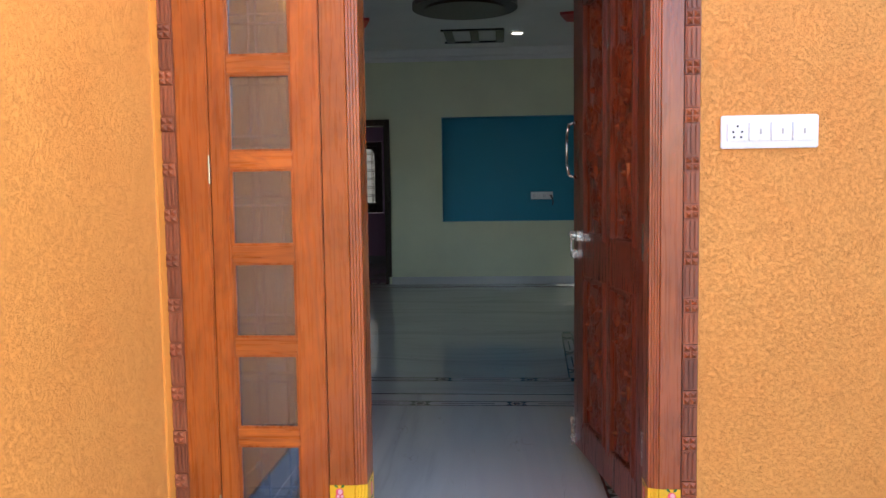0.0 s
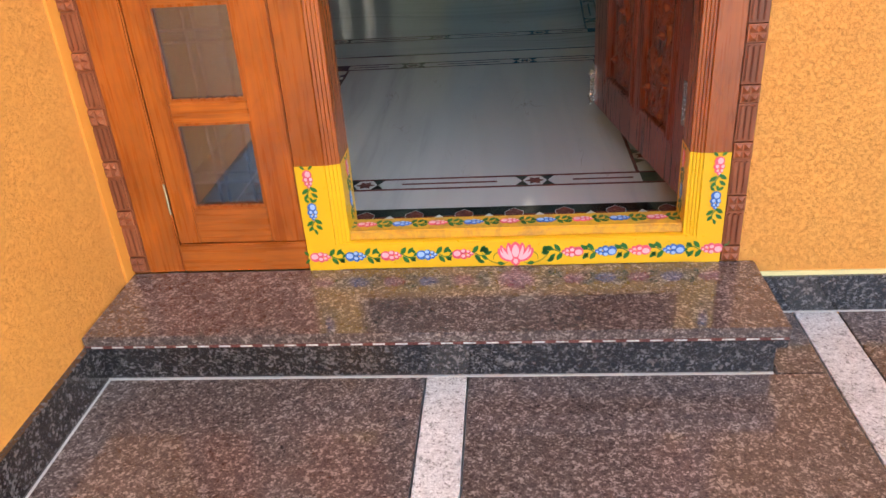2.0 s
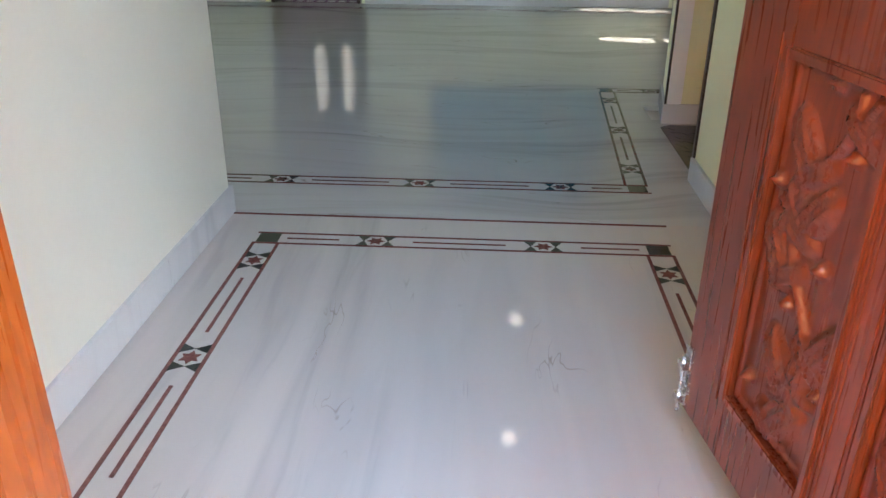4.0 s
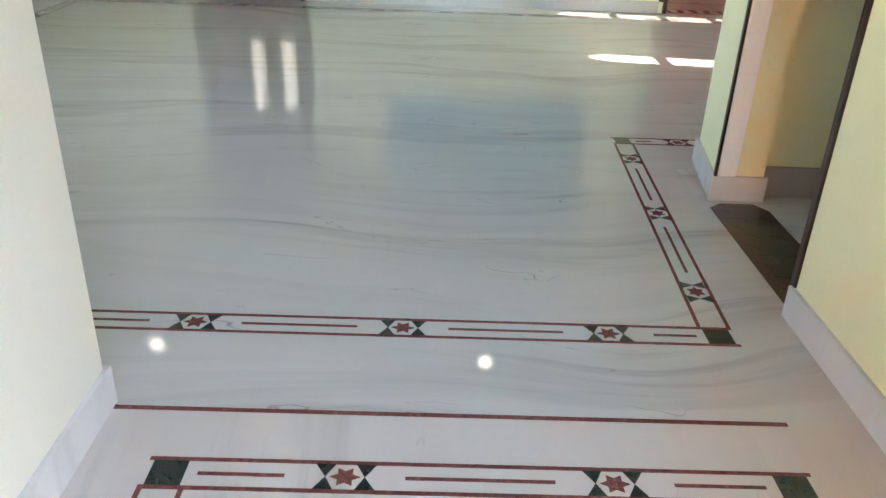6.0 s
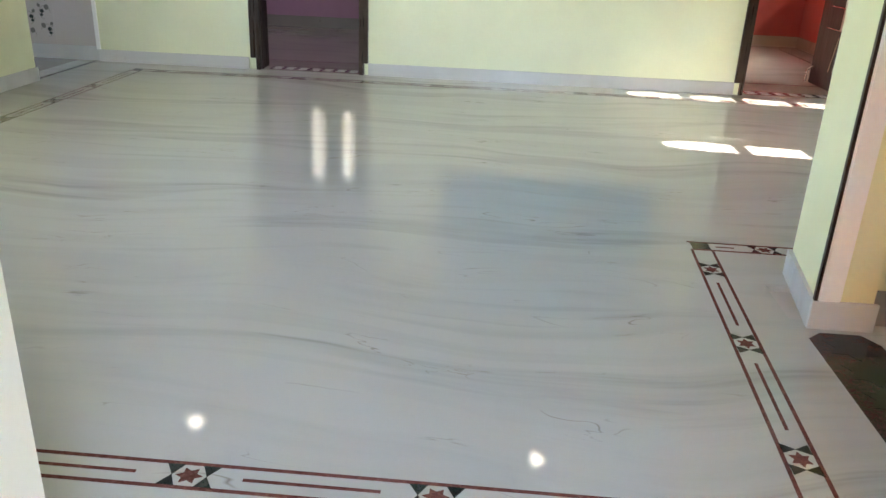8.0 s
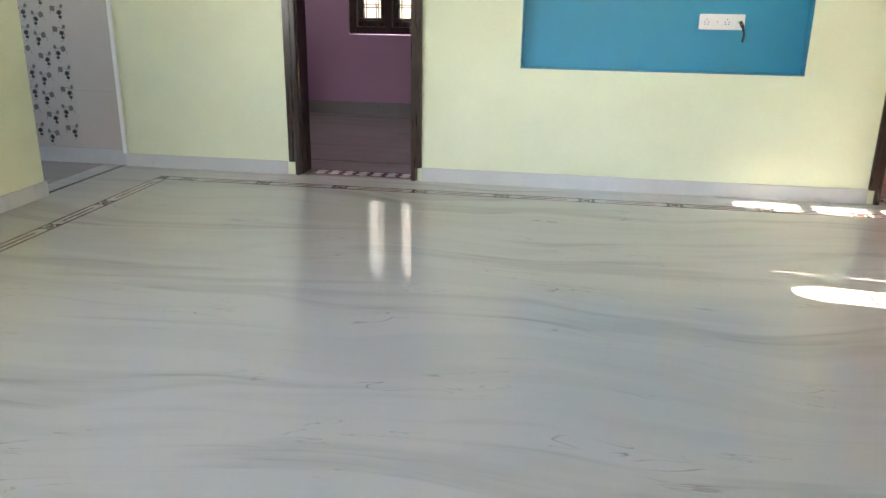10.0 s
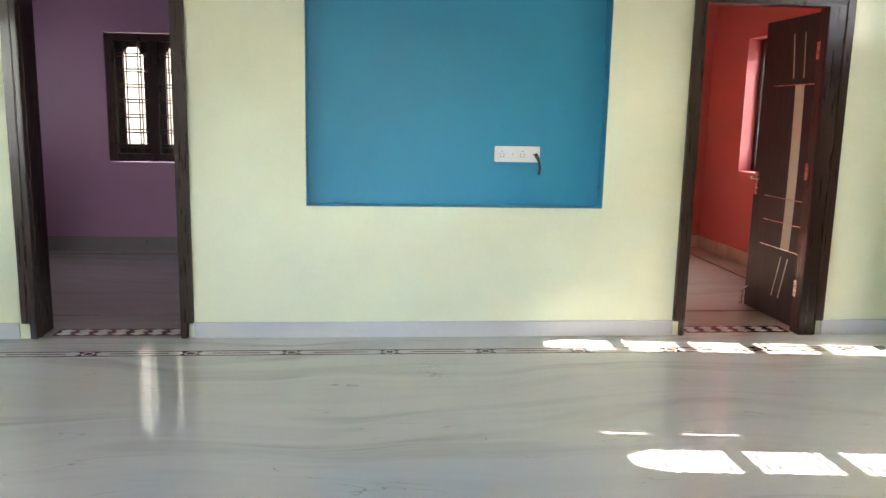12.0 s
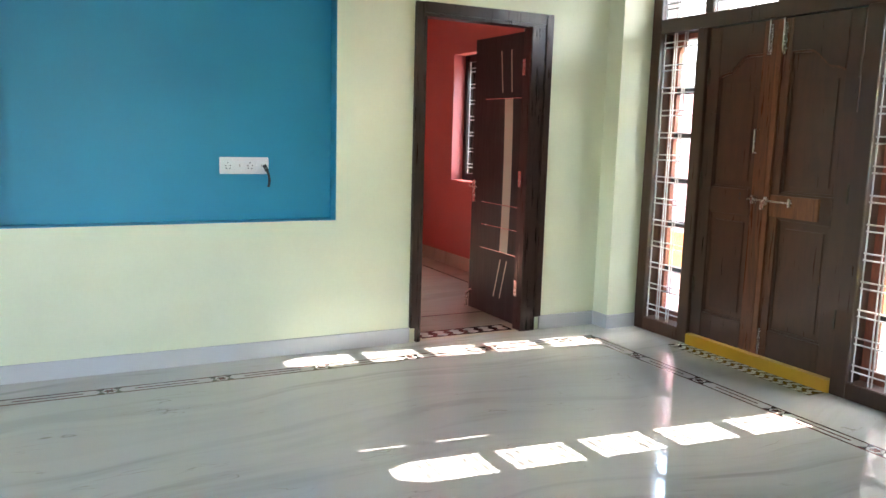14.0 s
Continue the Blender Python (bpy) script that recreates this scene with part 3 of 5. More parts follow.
def relief(u0, u1, z0, z1, seed):
    """A carved panel: a winding stem with leaves, petals and fine tooling."""
    rnd = random.Random(seed)
    w, h = u1 - u0, z1 - z0
    nu, nv = 54, int(54 * h / w)
    marks = []
    k = int(h / 0.080)
    for i in range(k):
        zc = (i + 0.5) * h / k
        cx = w / 2 + 0.2 * w * math.sin(zc / h * math.pi * 3 + seed)
        s = 1 if i % 2 else -1
        marks.append((cx + s * 0.20 * w, zc + 0.01, 0.074, 0.031, s * 0.9 + (0 if s > 0 else math.pi), 0))
        marks.append((cx + s * 0.08 * w, zc - 0.02, 0.060, 0.025, -s * 0.5 + (0 if s > 0 else math.pi), 0))
        marks.append((cx - s * 0.24 * w, zc + 0.03, 0.014, 0.014, 0, 1))
        if i % 3 == 1:
            for p in range(6):
                a = p * math.pi / 3 + rnd.random() * 0.4
                marks.append((cx + 0.026 * math.cos(a), zc + 0.026 * math.sin(a), 0.034, 0.016, a, 0))
    bm = bmesh.new()
    grid = []
    for j in range(nv + 1):
        row = []
        for i in range(nu + 1):
            u, z = w * i / nu, h * j / nv
            hh = 0.0
            stem = abs(u - (w / 2 + 0.2 * w * math.sin(z / h * math.pi * 3 + seed)))
            hh = max(hh, 0.014 * max(0, 1 - (stem / 0.011) ** 2))
            for cx, cz, a, b, t, kind in marks:
                du, dz = u - cx, z - cz
                if abs(du) > 0.08 or abs(dz) > 0.08:
                    continue
                p = du * math.cos(t) + dz * math.sin(t)
                q = -du * math.sin(t) + dz * math.cos(t)
                r = (p / a) ** 2 + (q / b) ** 2
                if r < 1:
                    hh = max(hh, 0.024 * math.sqrt(1 - r) * (0.80 + 0.22 * math.cos(q * 480)) - (0.006 if abs(q) < 0.0025 and not kind else 0))
            edge = min(u, w - u, z, h - z)
            if edge < 0.012:
                hh = 0.012 * (1 - abs(edge - 0.006) / 0.006) * 0.7 if edge > 0 else 0
            row.append(bm.verts.new((u0 + u, LT - 0.017 + hh, z0 + z)))
        grid.append(row)
    for j in range(nv):
        for i in range(nu):
            bm.faces.new((grid[j][i], grid[j][i + 1], grid[j + 1][i + 1], grid[j + 1][i]))
    box(bm, u0, u1, 0.010, LT - 0.019, z0, z1)
    return bm


for i, (u0, u1, z0, z1) in enumerate(panels):
    lpart("carved_panel", relief(u0, u1, z0, z1, i + 1), CARVED, leaf, "panel carved with leaves and flowers", smooth=True)
    mould = bmesh.new()
    for a0, a1, b0, b1 in ((u0 - 0.014, u0 + 0.004, z0 - 0.014, z1 + 0.014), (u1 - 0.004, u1 + 0.014, z0 - 0.014, z1 + 0.014),
                           (u0 + 0.004, u1 - 0.004, z0 - 0.014, z0 + 0.004), (u0 + 0.004, u1 - 0.004, z1 - 0.004, z1 + 0.014)):
        box(mould, a0, a1, LT - 0.004, LT + 0.007, b0, b1, bev=0.003)
    lpart("moulding", mould, CARVED, leaf)
for u0, u1, z0, z1 in panels:
    inner = bmesh.new()
    for e in (0.020, 0.030):
        for a0, a1, b0, b1 in ((u0 - e - 0.003, u0 - e, z0 - e, z1 + e), (u1 + e, u1 + e + 0.003, z0 - e, z1 + e)):
            box(inner, a0, a1, LT - 0.001, LT + 0.002, b0, b1)
    lpart("bead", inner, CARVED, leaf)
for zc in (0.36, 1.06, 1.80):
    hg = bmesh.new()
    box(hg, 0.004, 0.042, LT, LT + 0.0025, zc - 0.062, zc + 0.062)
    rod(hg, (0.0, LT + 0.004, zc - 0.062), (0.0, LT + 0.004, zc + 0.062), 0.006, 8)
    for dz in (-0.045, -0.018, 0.018, 0.045):
        rod(hg, (0.024, LT + 0.001, zc + dz), (0.024, LT + 0.0045, zc + dz), 0.004, 8)
    lpart("hinge", hg, STEEL, leaf, "steel butt hinge")
hd = bmesh.new()
pts = [(0.865, LT, 1.53), (0.865, LT + 0.035, 1.52), (0.865, LT + 0.045, 1.47), (0.865, LT + 0.045, 1.35), (0.865, LT + 0.035, 1.30), (0.865, LT, 1.29)]
for a, b in zip(pts, pts[1:]):
    rod(hd, a, b, 0.006, 8)
lpart("handle", hd, STEEL, leaf, "bent steel pull handle", smooth=True)
lk = bmesh.new()
rod(lk, (0.72, LT + 0.018, 1.04), (0.93, LT + 0.018, 1.04), 0.006, 8)
for u in (0.76, 0.82, 0.87):
    box(lk, u - 0.008, u + 0.008, LT, LT + 0.03, 1.02, 1.06, bev=0.002)
box(lk, 0.86, 0.905, LT, LT + 0.02, 0.94, 0.975, bev=0.003)
rod(lk, (0.885, LT + 0.02, 0.97), (0.885, LT + 0.02, 1.04), 0.004, 6)
lpart("latch", lk, STEEL, leaf, "steel sliding latch with a hasp")
bo = bmesh.new()
box(bo, 0.885, 0.915, LT, LT + 0.006, 0.10, 0.24)
rod(bo, (0.90, LT + 0.014, 0.085), (0.90, LT + 0.014, 0.22), 0.005, 8)
for zc in (0.12, 0.2):
    box(bo, 0.888, 0.912, LT, LT + 0.022, zc - 0.008, zc + 0.008)
lpart("tower_bolt", bo, STEEL, leaf, "steel tower bolt at the foot")

# switchboard on the porch wall


def socket_board(name, x0, x1, z0, z1, y, slots, label):
    t = thing(name, ((x0 + x1) / 2, y, z0), label, "switchboard")
    part("plate", bx(x0, x1, y - 0.012, y, z0, z1, bev=0.003), PLASTIC, t)
    n_ = len(slots)
    w = (x1 - x0 - 0.03) / n_
    h = (z1 - z0)
    for i, s in enumerate(slots):
        a = x0 + 0.015 + i * w
        part("switch" if s == "s" else "socket", bx(a + 0.002, a + w - 0.002, y - 0.018, y - 0.012, z0 + h * 0.22, z1 - h * 0.22, bev=0.0015), PLASTIC, t)
        holes = bmesh.new()
        if s == "p":
            for dx, dz in ((0, 0.17), (-0.2, 0), (0.2, 0), (-0.16, -0.16), (0.16, -0.16)):
                cx, cz = a + w / 2 + dx * w, (z0 + z1) / 2 + dz * h
                rod(holes, (cx, y - 0.0195, cz), (cx, y - 0.0165, cz), 0.0035, 8)
            part("socket_hole", holes, BLACKP, t)
        else:
            box(holes, a + w * 0.52, a + w * 0.60, y - 0.0195, y - 0.0175, z0 + h * 0.42, z1 - h * 0.42)
            part("switch_mark", holes, TILE_GREY, t)
    return t


socket_board("switchboard", 0.723, 1.012, 1.357, 1.457, 0.0, "psss", "white plastic switchboard with one socket on the orange wall")

# ---- painted flowers on threshold and jamb feet ----
RY = Matrix.Rotation(radians(90), 4, "X")


def front_m(x, z, y, turn=0.0):
    """Lays a flat outline on a face that looks towards the porch."""
    return Matrix.Translation((x, y, z)) @ RY @ Matrix.Rotation(turn, 4, "Z")


def flower(parent, m, s, blue):
    a, b = (BLUEP, PALEBLUE) if blue else (PINKP, PALEPINK)
    blob, core, leafs = bmesh.new(), bmesh.new(), bmesh.new()
    for cx, cy, r in ((-0.42, 0, 0.32), (-0.05, 0.17, 0.19), (-0.05, -0.17, 0.19), (0.24, 0.13, 0.14), (0.24, -0.13, 0.14), (0.44, 0, 0.11)):
        prism(blob, disc_pts(cx * s, cy * s, r * s), 0, 0.0012, m)
        prism(core, disc_pts(cx * s - 0.03 * s, cy * s + 0.05 * s, r * s * 0.66, r * s * 0.56), 0.0012, 0.0020, m)
    for cx, cy, ln, wd, t in ((0.50, 0.05, 0.60, 0.30, 1.0), (0.60, -0.05, 0.60, 0.28, -0.9), (0.92, 0.10, 0.55, 0.26, 0.9), (1.0, -0.10, 0.50, 0.24, -0.7), (1.25, 0.0, 0.42, 0.2, 0.3), (-0.78, 0.12, 0.40, 0.2, 2.3), (-0.78, -0.12, 0.40, 0.2, -2.3)):
        prism(leafs, leaf_pts(cx * s, cy * s, ln * s, wd * s, t), 0, 0.0009, m)
    for k2 in range(9):
        t0, t1 = 0.45 + k2 * 0.13, 0.45 + (k2 + 1) * 0.13
        y0_, y1_ = 0.16 * math.sin(t0 * 4.5), 0.16 * math.sin(t1 * 4.5)
        prism(leafs, [(t0 * s, (y0_ - 0.03) * s), (t1 * s, (y1_ - 0.03) * s), (t1 * s, (y1_ + 0.03) * s), (t0 * s, (y0_ + 0.03) * s)], 0, 0.0008, m)
    part("painted_flower", blob, a, parent)
    part("flower_highlight", core, b, parent)
    part("painted_leaf", leafs, GREENP, parent)


FY = -0.0062
for i, x in enumerate((-0.475, -0.375, -0.275, -0.175, -0.075)):
    flower(fr, front_m(x, 0.012, FY), 0.046, i % 2 == 1)
for i, x in enumerate((0.585, 0.485, 0.395, 0.305, 0.215)):
    flower(fr, front_m(x, 0.012, FY, math.pi), 0.046, i % 2 == 1)
def petal(bm, m, x0, z0, turn, curl, length, width, h):
    """A petal: an outline that follows a bending spine."""
    left, right = [], []
    x, y, t = x0, z0, turn
    k = 8
    for i in range(k + 1):
        w = width * math.sin(math.pi * (0.10 + 0.86 * i / k)) ** 0.8 / 2
        left.append((x - w * math.sin(t), y + w * math.cos(t)))
        right.append((x + w * math.sin(t), y - w * math.cos(t)))
        x, y, t = x + length / k * math.cos(t), y + length / k * math.sin(t), t + curl / k
    prism(bm, right + left[::-1], 0, h, m)


lot, lc, ll, lo_ = bmesh.new(), bmesh.new(), bmesh.new(), bmesh.new()
lm = front_m(0.065, -0.012, FY)
for deg, curl, ln, wd, h in ((8, 1.3, 0.060, 0.020, 0.0009), (30, 0.9, 0.060, 0.020, 0.0011), (62, 0.5, 0.056, 0.022, 0.0013)):
    for side in (1, -1):
        petal(lot, lm, side * 0.004, 0.002, radians(deg if side > 0 else 180 - deg), side * curl, ln, wd, h)
        petal(lc, lm, side * 0.008, 0.004, radians(deg if side > 0 else 180 - deg), side * curl, ln * 0.80, wd * 0.42, h + 0.0003)
petal(lot, lm, 0, 0.006, radians(90), 0, 0.052, 0.036, 0.0015)
petal(lc, lm, 0, 0.012, radians(90), 0, 0.038, 0.020, 0.0019)
petal(lot, lm, 0, 0.010, radians(-90), 0, 0.026, 0.026, 0.0017)
petal(lc, lm, 0, 0.006, radians(-90), 0, 0.016, 0.013, 0.0021)
for side in (-1, 1):
    for t, px, py in ((35, 0.070, 0.020), (95, 0.080, 0.022), (150, 0.098, 0.030), (10, 0.030, -0.010), (200, 0.106, 0.004)):
        prism(ll, leaf_pts(side * px, py, 0.022, 0.012, radians(t if side > 0 else 180 - t)), 0, 0.0009, lm)
    petal(lo_, lm, side * 0.022, -0.006, radians(-12 if side > 0 else 192), side * 1.5, 0.085, 0.0035, 0.0006)
    petal(lo_, lm, side * 0.060, 0.002, radians(80 if side > 0 else 100), side * 2.6, 0.050, 0.0030, 0.0006)
part("painted_lotus", lot, PINKP, fr)
part("lotus_highlight", lc, PALEPINK, fr)
part("painted_leaf", ll, GREENP, fr)
part("painted_stem", lo_, OLIVE, fr)
for x, up in ((-0.482, 1), (0.585, 1)):
    for i, z in enumerate((0.246, 0.150)):
        flower(fr, front_m(x, z, FY - 0.001, -math.pi / 2), 0.040, i == 1)
for i in range(9):
    x = -0.345 + i * 0.100
    flower(fr, Matrix.Translation((x, 0.054, 0.0802)), 0.043, i % 2 == 1)
SIDE = Matrix.Rotation(radians(90), 4, "Z") @ RY
for i, z in enumerate((0.242, 0.150)):
    flower(fr, Matrix.Translation((-0.3902, 0.075, z)) @ SIDE @ Matrix.Rotation(-math.pi / 2, 4, "Z"), 0.038, i == 1)
    flower(fr, Matrix.Translation((0.5102, 0.060, z)) @ Matrix.Rotation(radians(-90), 4, "Z") @ RY @ Matrix.Rotation(-math.pi / 2, 4, "Z"), 0.038, i == 1)

# ---- house shell ----
solid("floor_base", bx(-6.5, 3.65, 0.20, 11.6, -0.42, -0.022), GROUT)
solid("ceiling", bx(-6.5, 3.65, 0.2, 11.6, CEIL, CEIL + 0.15), WHITE, "white ceiling")
solid("foyer_wall_left", bx(-1.24, -0.99, 0.2, 2.24, -0.02, CEIL), CREAM, "cream painted foyer wall")
solid("foyer_wall_right", bx(0.78, 0.98, 0.2, 2.735, -0.02, CEIL), YELLOWISH, "pale yellow painted foyer wall")
solid("side_opening_lintel", bx(0.80, 0.98, 2.735, 3.605, 2.2, CEIL), YELLOWISH)
solid("hall_wall_south_left", bx(-3.95, -1.24, 2.04, 2.24, -0.02, CEIL), GREEN)
pb = bmesh.new()
prism(pb, [(0.83, 3.605), (1.015, 3.605), (1.015, 4.05), (0.90, 4.05)], -0.02, CEIL)
box(pb, 1.015, 3.45, 3.66, 4.05, -0.02, CEIL)
solid("hall_wall_south_right", pb, YELLOWISH, "pale yellow wall end beside the side room")
solid("side_room_wall", bx(3.45, 3.65, 0.2, 4.05, -0.02, CEIL), YELLOWISH)
# the opening at y 3.5 to 5.1 is unseen, added to light the hall
wn_bm = bmesh.new()
box(wn_bm, -3.95, -3.75, 2.24, 3.5, -0.02, CEIL)
box(wn_bm, -3.95, -3.75, 5.1, 6.91, -0.02, CEIL)
box(wn_bm, -3.95, -3.75, 3.5, 5.1, -0.02, 0.9)
box(wn_bm, -3.95, -3.75, 3.5, 5.1, 2.2, CEIL)
solid("hall_wall_west", wn_bm, GREEN, "pale green hall wall")
tvw = bmesh.new()
for x0, x1 in ((-3.75, -2.33), (-1.42, -0.694), (1.163, 1.72), (2.62, 3.65)):
    box(tvw, x0, x1, 7.9, 8.12, -0.02, CEIL)
for x0, x1 in ((-2.33, -1.42), (1.72, 2.62)):
    box(tvw, x0, x1, 7.9, 8.12, 2.17, CEIL)
box(tvw, -0.694, 1.163, 7.9, 8.12, -0.02, 0.832)
box(tvw, -0.694, 1.163, 7.9, 8.12, 2.205, CEIL)
solid("hall_wall_north", tvw, GREEN, "pale green hall wall with a blue recess")
rec = thing("television_recess", (0.23, 8.0, 0.83), "blue painted wall recess", "wall recess", kind="structure")
part("back_panel", bx(-0.692, 1.161, 8.0, 8.12, 0.834, 2.203), BLUE, rec)
for a in ((-0.694, -0.690, 7.903, 8.0, 0.832, 2.205), (1.159, 1.163, 7.903, 8.0, 0.832, 2.205), (-0.690, 1.159, 7.903, 8.0, 0.832, 0.836), (-0.690, 1.159, 7.903, 8.0, 2.201, 2.205)):
    part("reveal", bx(*a), BLUE, rec)
ew = bmesh.new()
EY0, EY1, EZ = 5.54, 7.73, 2.82
box(ew, 3.45, 3.65, 4.05, EY0, -0.02, CEIL)
box(ew, 3.45, 3.65, EY0, EY1, EZ, CEIL)
box(ew, 3.45, 3.65, EY1, 7.9, -0.02, CEIL)
solid("hall_wall_east", ew, GREEN, "pale green hall wall round the balcony door")
solid("corner_pier", bx(3.19, 3.45, 7.735, 7.9, -0.02, CEIL), GREEN, "pale green pier in the hall corner")
# rooms behind
solid("kitchen_wall_north", bx(-6.5, -3.75, 7.93, 8.12, -0.02, CEIL), TILE_GREY)
# this opening is not seen; added to brighten the kitchen tiles
kw = bmesh.new()
for a in ((5.0, 6.3, -0.02, CEIL), (7.0, 8.12, -0.02, CEIL), (6.3, 7.0, -0.02, 1.1), (6.3, 7.0, 2.0, CEIL)):
    box(kw, -6.7, -6.5, *a)
solid("kitchen_wall_west", kw, WHITE, "white kitchen wall with an added opening for daylight")
solid("kitchen_wall_south", bx(-6.5, -3.95, 5.0, 5.2, -0.02, CEIL), WHITE)
solid("tile_edge_trim", bx(-3.765, -3.735, 7.885, 7.9, 0.10, CEIL), WHITE, "white trim where tiles meet the green wall")
pr = bmesh.new()
PWY = 11.05
for a in ((-4.2, -2.85, -0.02, CEIL), (-1.95, -0.3, -0.02, CEIL), (-2.85, -1.95, -0.02, 0.87), (-2.85, -1.95, 2.11, CEIL)):
    box(pr, a[0], a[1], PWY, PWY + 0.2, a[2], a[3])
solid("purple_room_wall_north", pr, PURPLE, "purple painted bedroom wall with a window")
solid("purple_room_wall_west", bx(-4.2, -4.0, 8.12, PWY, -0.02, CEIL), PURPLE)
solid("purple_room_wall_east", bx(-0.5, -0.3, 8.12, PWY, -0.02, CEIL), PURPLE)
solid("purple_room_wall_south", bx(-4.0, -2.40, 8.12, 8.124, -0.0, CEIL), PURPLE)
rr = bmesh.new()
box(rr, 3.35, 3.65, 8.12, 9.5, -0.02, CEIL)
box(rr, 3.35, 3.65, 10.6, 11.6, -0.02, CEIL)
box(rr, 3.35, 3.65, 9.5, 10.6, -0.02, 0.905)
box(rr, 3.35, 3.65, 9.5, 10.6, 2.18, CEIL)
solid("red_room_wall_east", rr, REDP, "coral red bedroom wall with a window recess")
solid("red_room_wall_north", bx(0.9, 3.35, 11.4, 11.6, -0.02, CEIL), REDP)
solid("red_room_wall_west", bx(0.7, 0.9, 8.12, 11.6, -0.02, CEIL), REDP)

# ---- floors ----


def slabs(name, x0, x1, y0, y1, nx, ny, material, label, j=0.00002, holes=()):
    f = thing(name, (0, 0, 0), label, "floor", kind="structure")
    for i in range(nx):
        for k in range(ny):
            a, b = x0 + (x1 - x0) * i / nx, x0 + (x1 - x0) * (i + 1) / nx
            c, d = y0 + (y1 - y0) * k / ny, y0 + (y1 - y0) * (k + 1) / ny
            part("marble_slab", bx(a + j, b - j, c + j, d - j, -0.022, 0.0), material, f)
    return f


foyer = slabs("foyer_floor", -0.99, 0.78, 0.094, 2.24, 2, 1, MARBLE_Y, "polished white marble foyer floor with dark inlay")
hall_a = slabs("hall_floor", -3.95, 0.78, 2.24, 3.93, 3, 1, MARBLE, "polished white marble hall floor with a star inlay border")
hall = slabs("hall_floor", -3.95, 3.45, 3.93, 7.9, 4, 2, MARBLE, "polished white marble hall floor with a star inlay border")
slabs("side_room_floor", 0.78, 3.45, 0.2, 3.66, 2, 2, MARBLE, "polished marble side room floor")
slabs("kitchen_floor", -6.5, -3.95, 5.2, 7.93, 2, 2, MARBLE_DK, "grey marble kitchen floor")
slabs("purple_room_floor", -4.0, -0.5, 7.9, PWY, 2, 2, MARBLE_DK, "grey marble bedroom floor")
slabs("red_room_floor", -0.3, 3.35, 7.9, 11.4, 2, 2, MARBLE_BG, "beige marble bedroom floor")

H1 = 0.0012
BRW = 0.011


def star_mesh(r=0.032):
    bm = bmesh.new()
    pts = []
    for i in range(12):
        a = math.pi * i / 6 + math.pi / 6
        q = r if i % 2 else r * 0.56
        pts.append((q * math.cos(a), q * math.sin(a) * 0.92))
    prism(bm, pts, 0, H1)
    return finish(bm, "star", INBROWN)


def bow_mesh(hw):
    bm = bmesh.new()
    for s in (-1, 1):
        for t in (-1, 1):
            tri = [(s * 0.041, 0.0), (s * 0.064, t * hw), (s * 0.022, t * hw)]
            if s * t > 0:
                tri = tri[::-1]
            prism(bm, tri, 0, H1)
    return finish(bm, "bow_inlay", INGREEN)


STAR, BOW = star_mesh(), bow_mesh(0.037)


def band(floor_ob, ax, centre, lo, hi, stars, side_lo=True, side_hi=True, half=0.0475, skew=0.0):
    """A border band along x or y: two maroon lines, stars with dark bows, and a thin bar between stars.
    A band along y may lean by skew from its low end."""
    lean = Matrix(((1, skew, 0, -skew * lo), (0, 1, 0, 0), (0, 0, 1, 0), (0, 0, 0, 1)))

    def strip(u0, u1, v0, v1, mt, nm):
        if ax == "x":
            part(nm, bx(u0, u1, v0, v1, 0.0, H1), mt, floor_ob)
        else:
            bm = bx(v0, v1, u0, u1, 0.0, H1)
            bm.transform(lean)
            part(nm, bm, mt, floor_ob)
    for s in (-1, 1):
        v = centre + s * (half - BRW / 2)
        strip(lo, hi, v - BRW / 2, v + BRW / 2, INBROWN, "line_inlay")
    turn = Matrix() if ax == "x" else Matrix.Rotation(math.pi / 2, 4, "Z")
    for u in stars:
        p = (u, centre, 0.0) if ax == "x" else (centre + skew * (u - lo), u, 0.0)
        piece("star", STAR, floor_ob, Matrix.Translation(p) @ turn)
        piece("bow_inlay", BOW, floor_ob, Matrix.Translation(p) @ turn)
    for a, b in zip(stars, stars[1:]):
        strip(a + 0.125, b - 0.125, centre - 0.005, centre + 0.005, INBROWN, "bar_inlay")
    for ok, a, s in ((side_lo, stars[0], -1), (side_hi, stars[-1], 1)):
        end = (lo if s < 0 else hi)
        if ok and abs(end - a) > 0.30:
            u0, u1 = sorted((a + s * 0.125, end - s * 0.11))
            strip(u0, u1, centre - 0.005, centre + 0.005, INBROWN, "bar_inlay")


def corner(floor_ob, x, y, half=0.0475):
    part("corner_inlay", bx(x - half + BRW, x + half - BRW, y - half + BRW, y + half - BRW, 0.0, H1), INGREEN, floor_ob)


def run(a, step, n_):
    return [a + step * i for i in range(n_)]


hw = 0.0475
# foyer rectangle
FX0, FX1, FY0, FY1 = -0.790, 0.520, 0.514, 2.023
band(foyer, "x", FY0, FX0 - hw, FX1 + hw, [-0.434, 0.136])
band(foyer, "x", FY1, FX0 - hw, FX1 + hw, [-0.423, 0.140])
band(foyer, "y", FX0, FY0 + hw, FY1 - hw, run(0.70, 0.572, 3))
band(foyer, "y", FX1, FY0 + hw, FY1 - hw, run(0.70, 0.572, 3))
for cx in (FX0, FX1):
    for cy in (FY0, FY1):
        corner(foyer, cx, cy)
part("line_inlay", bx(-0.978, 0.585, 2.225, 2.239, 0.0, H1), INBROWN, foyer)
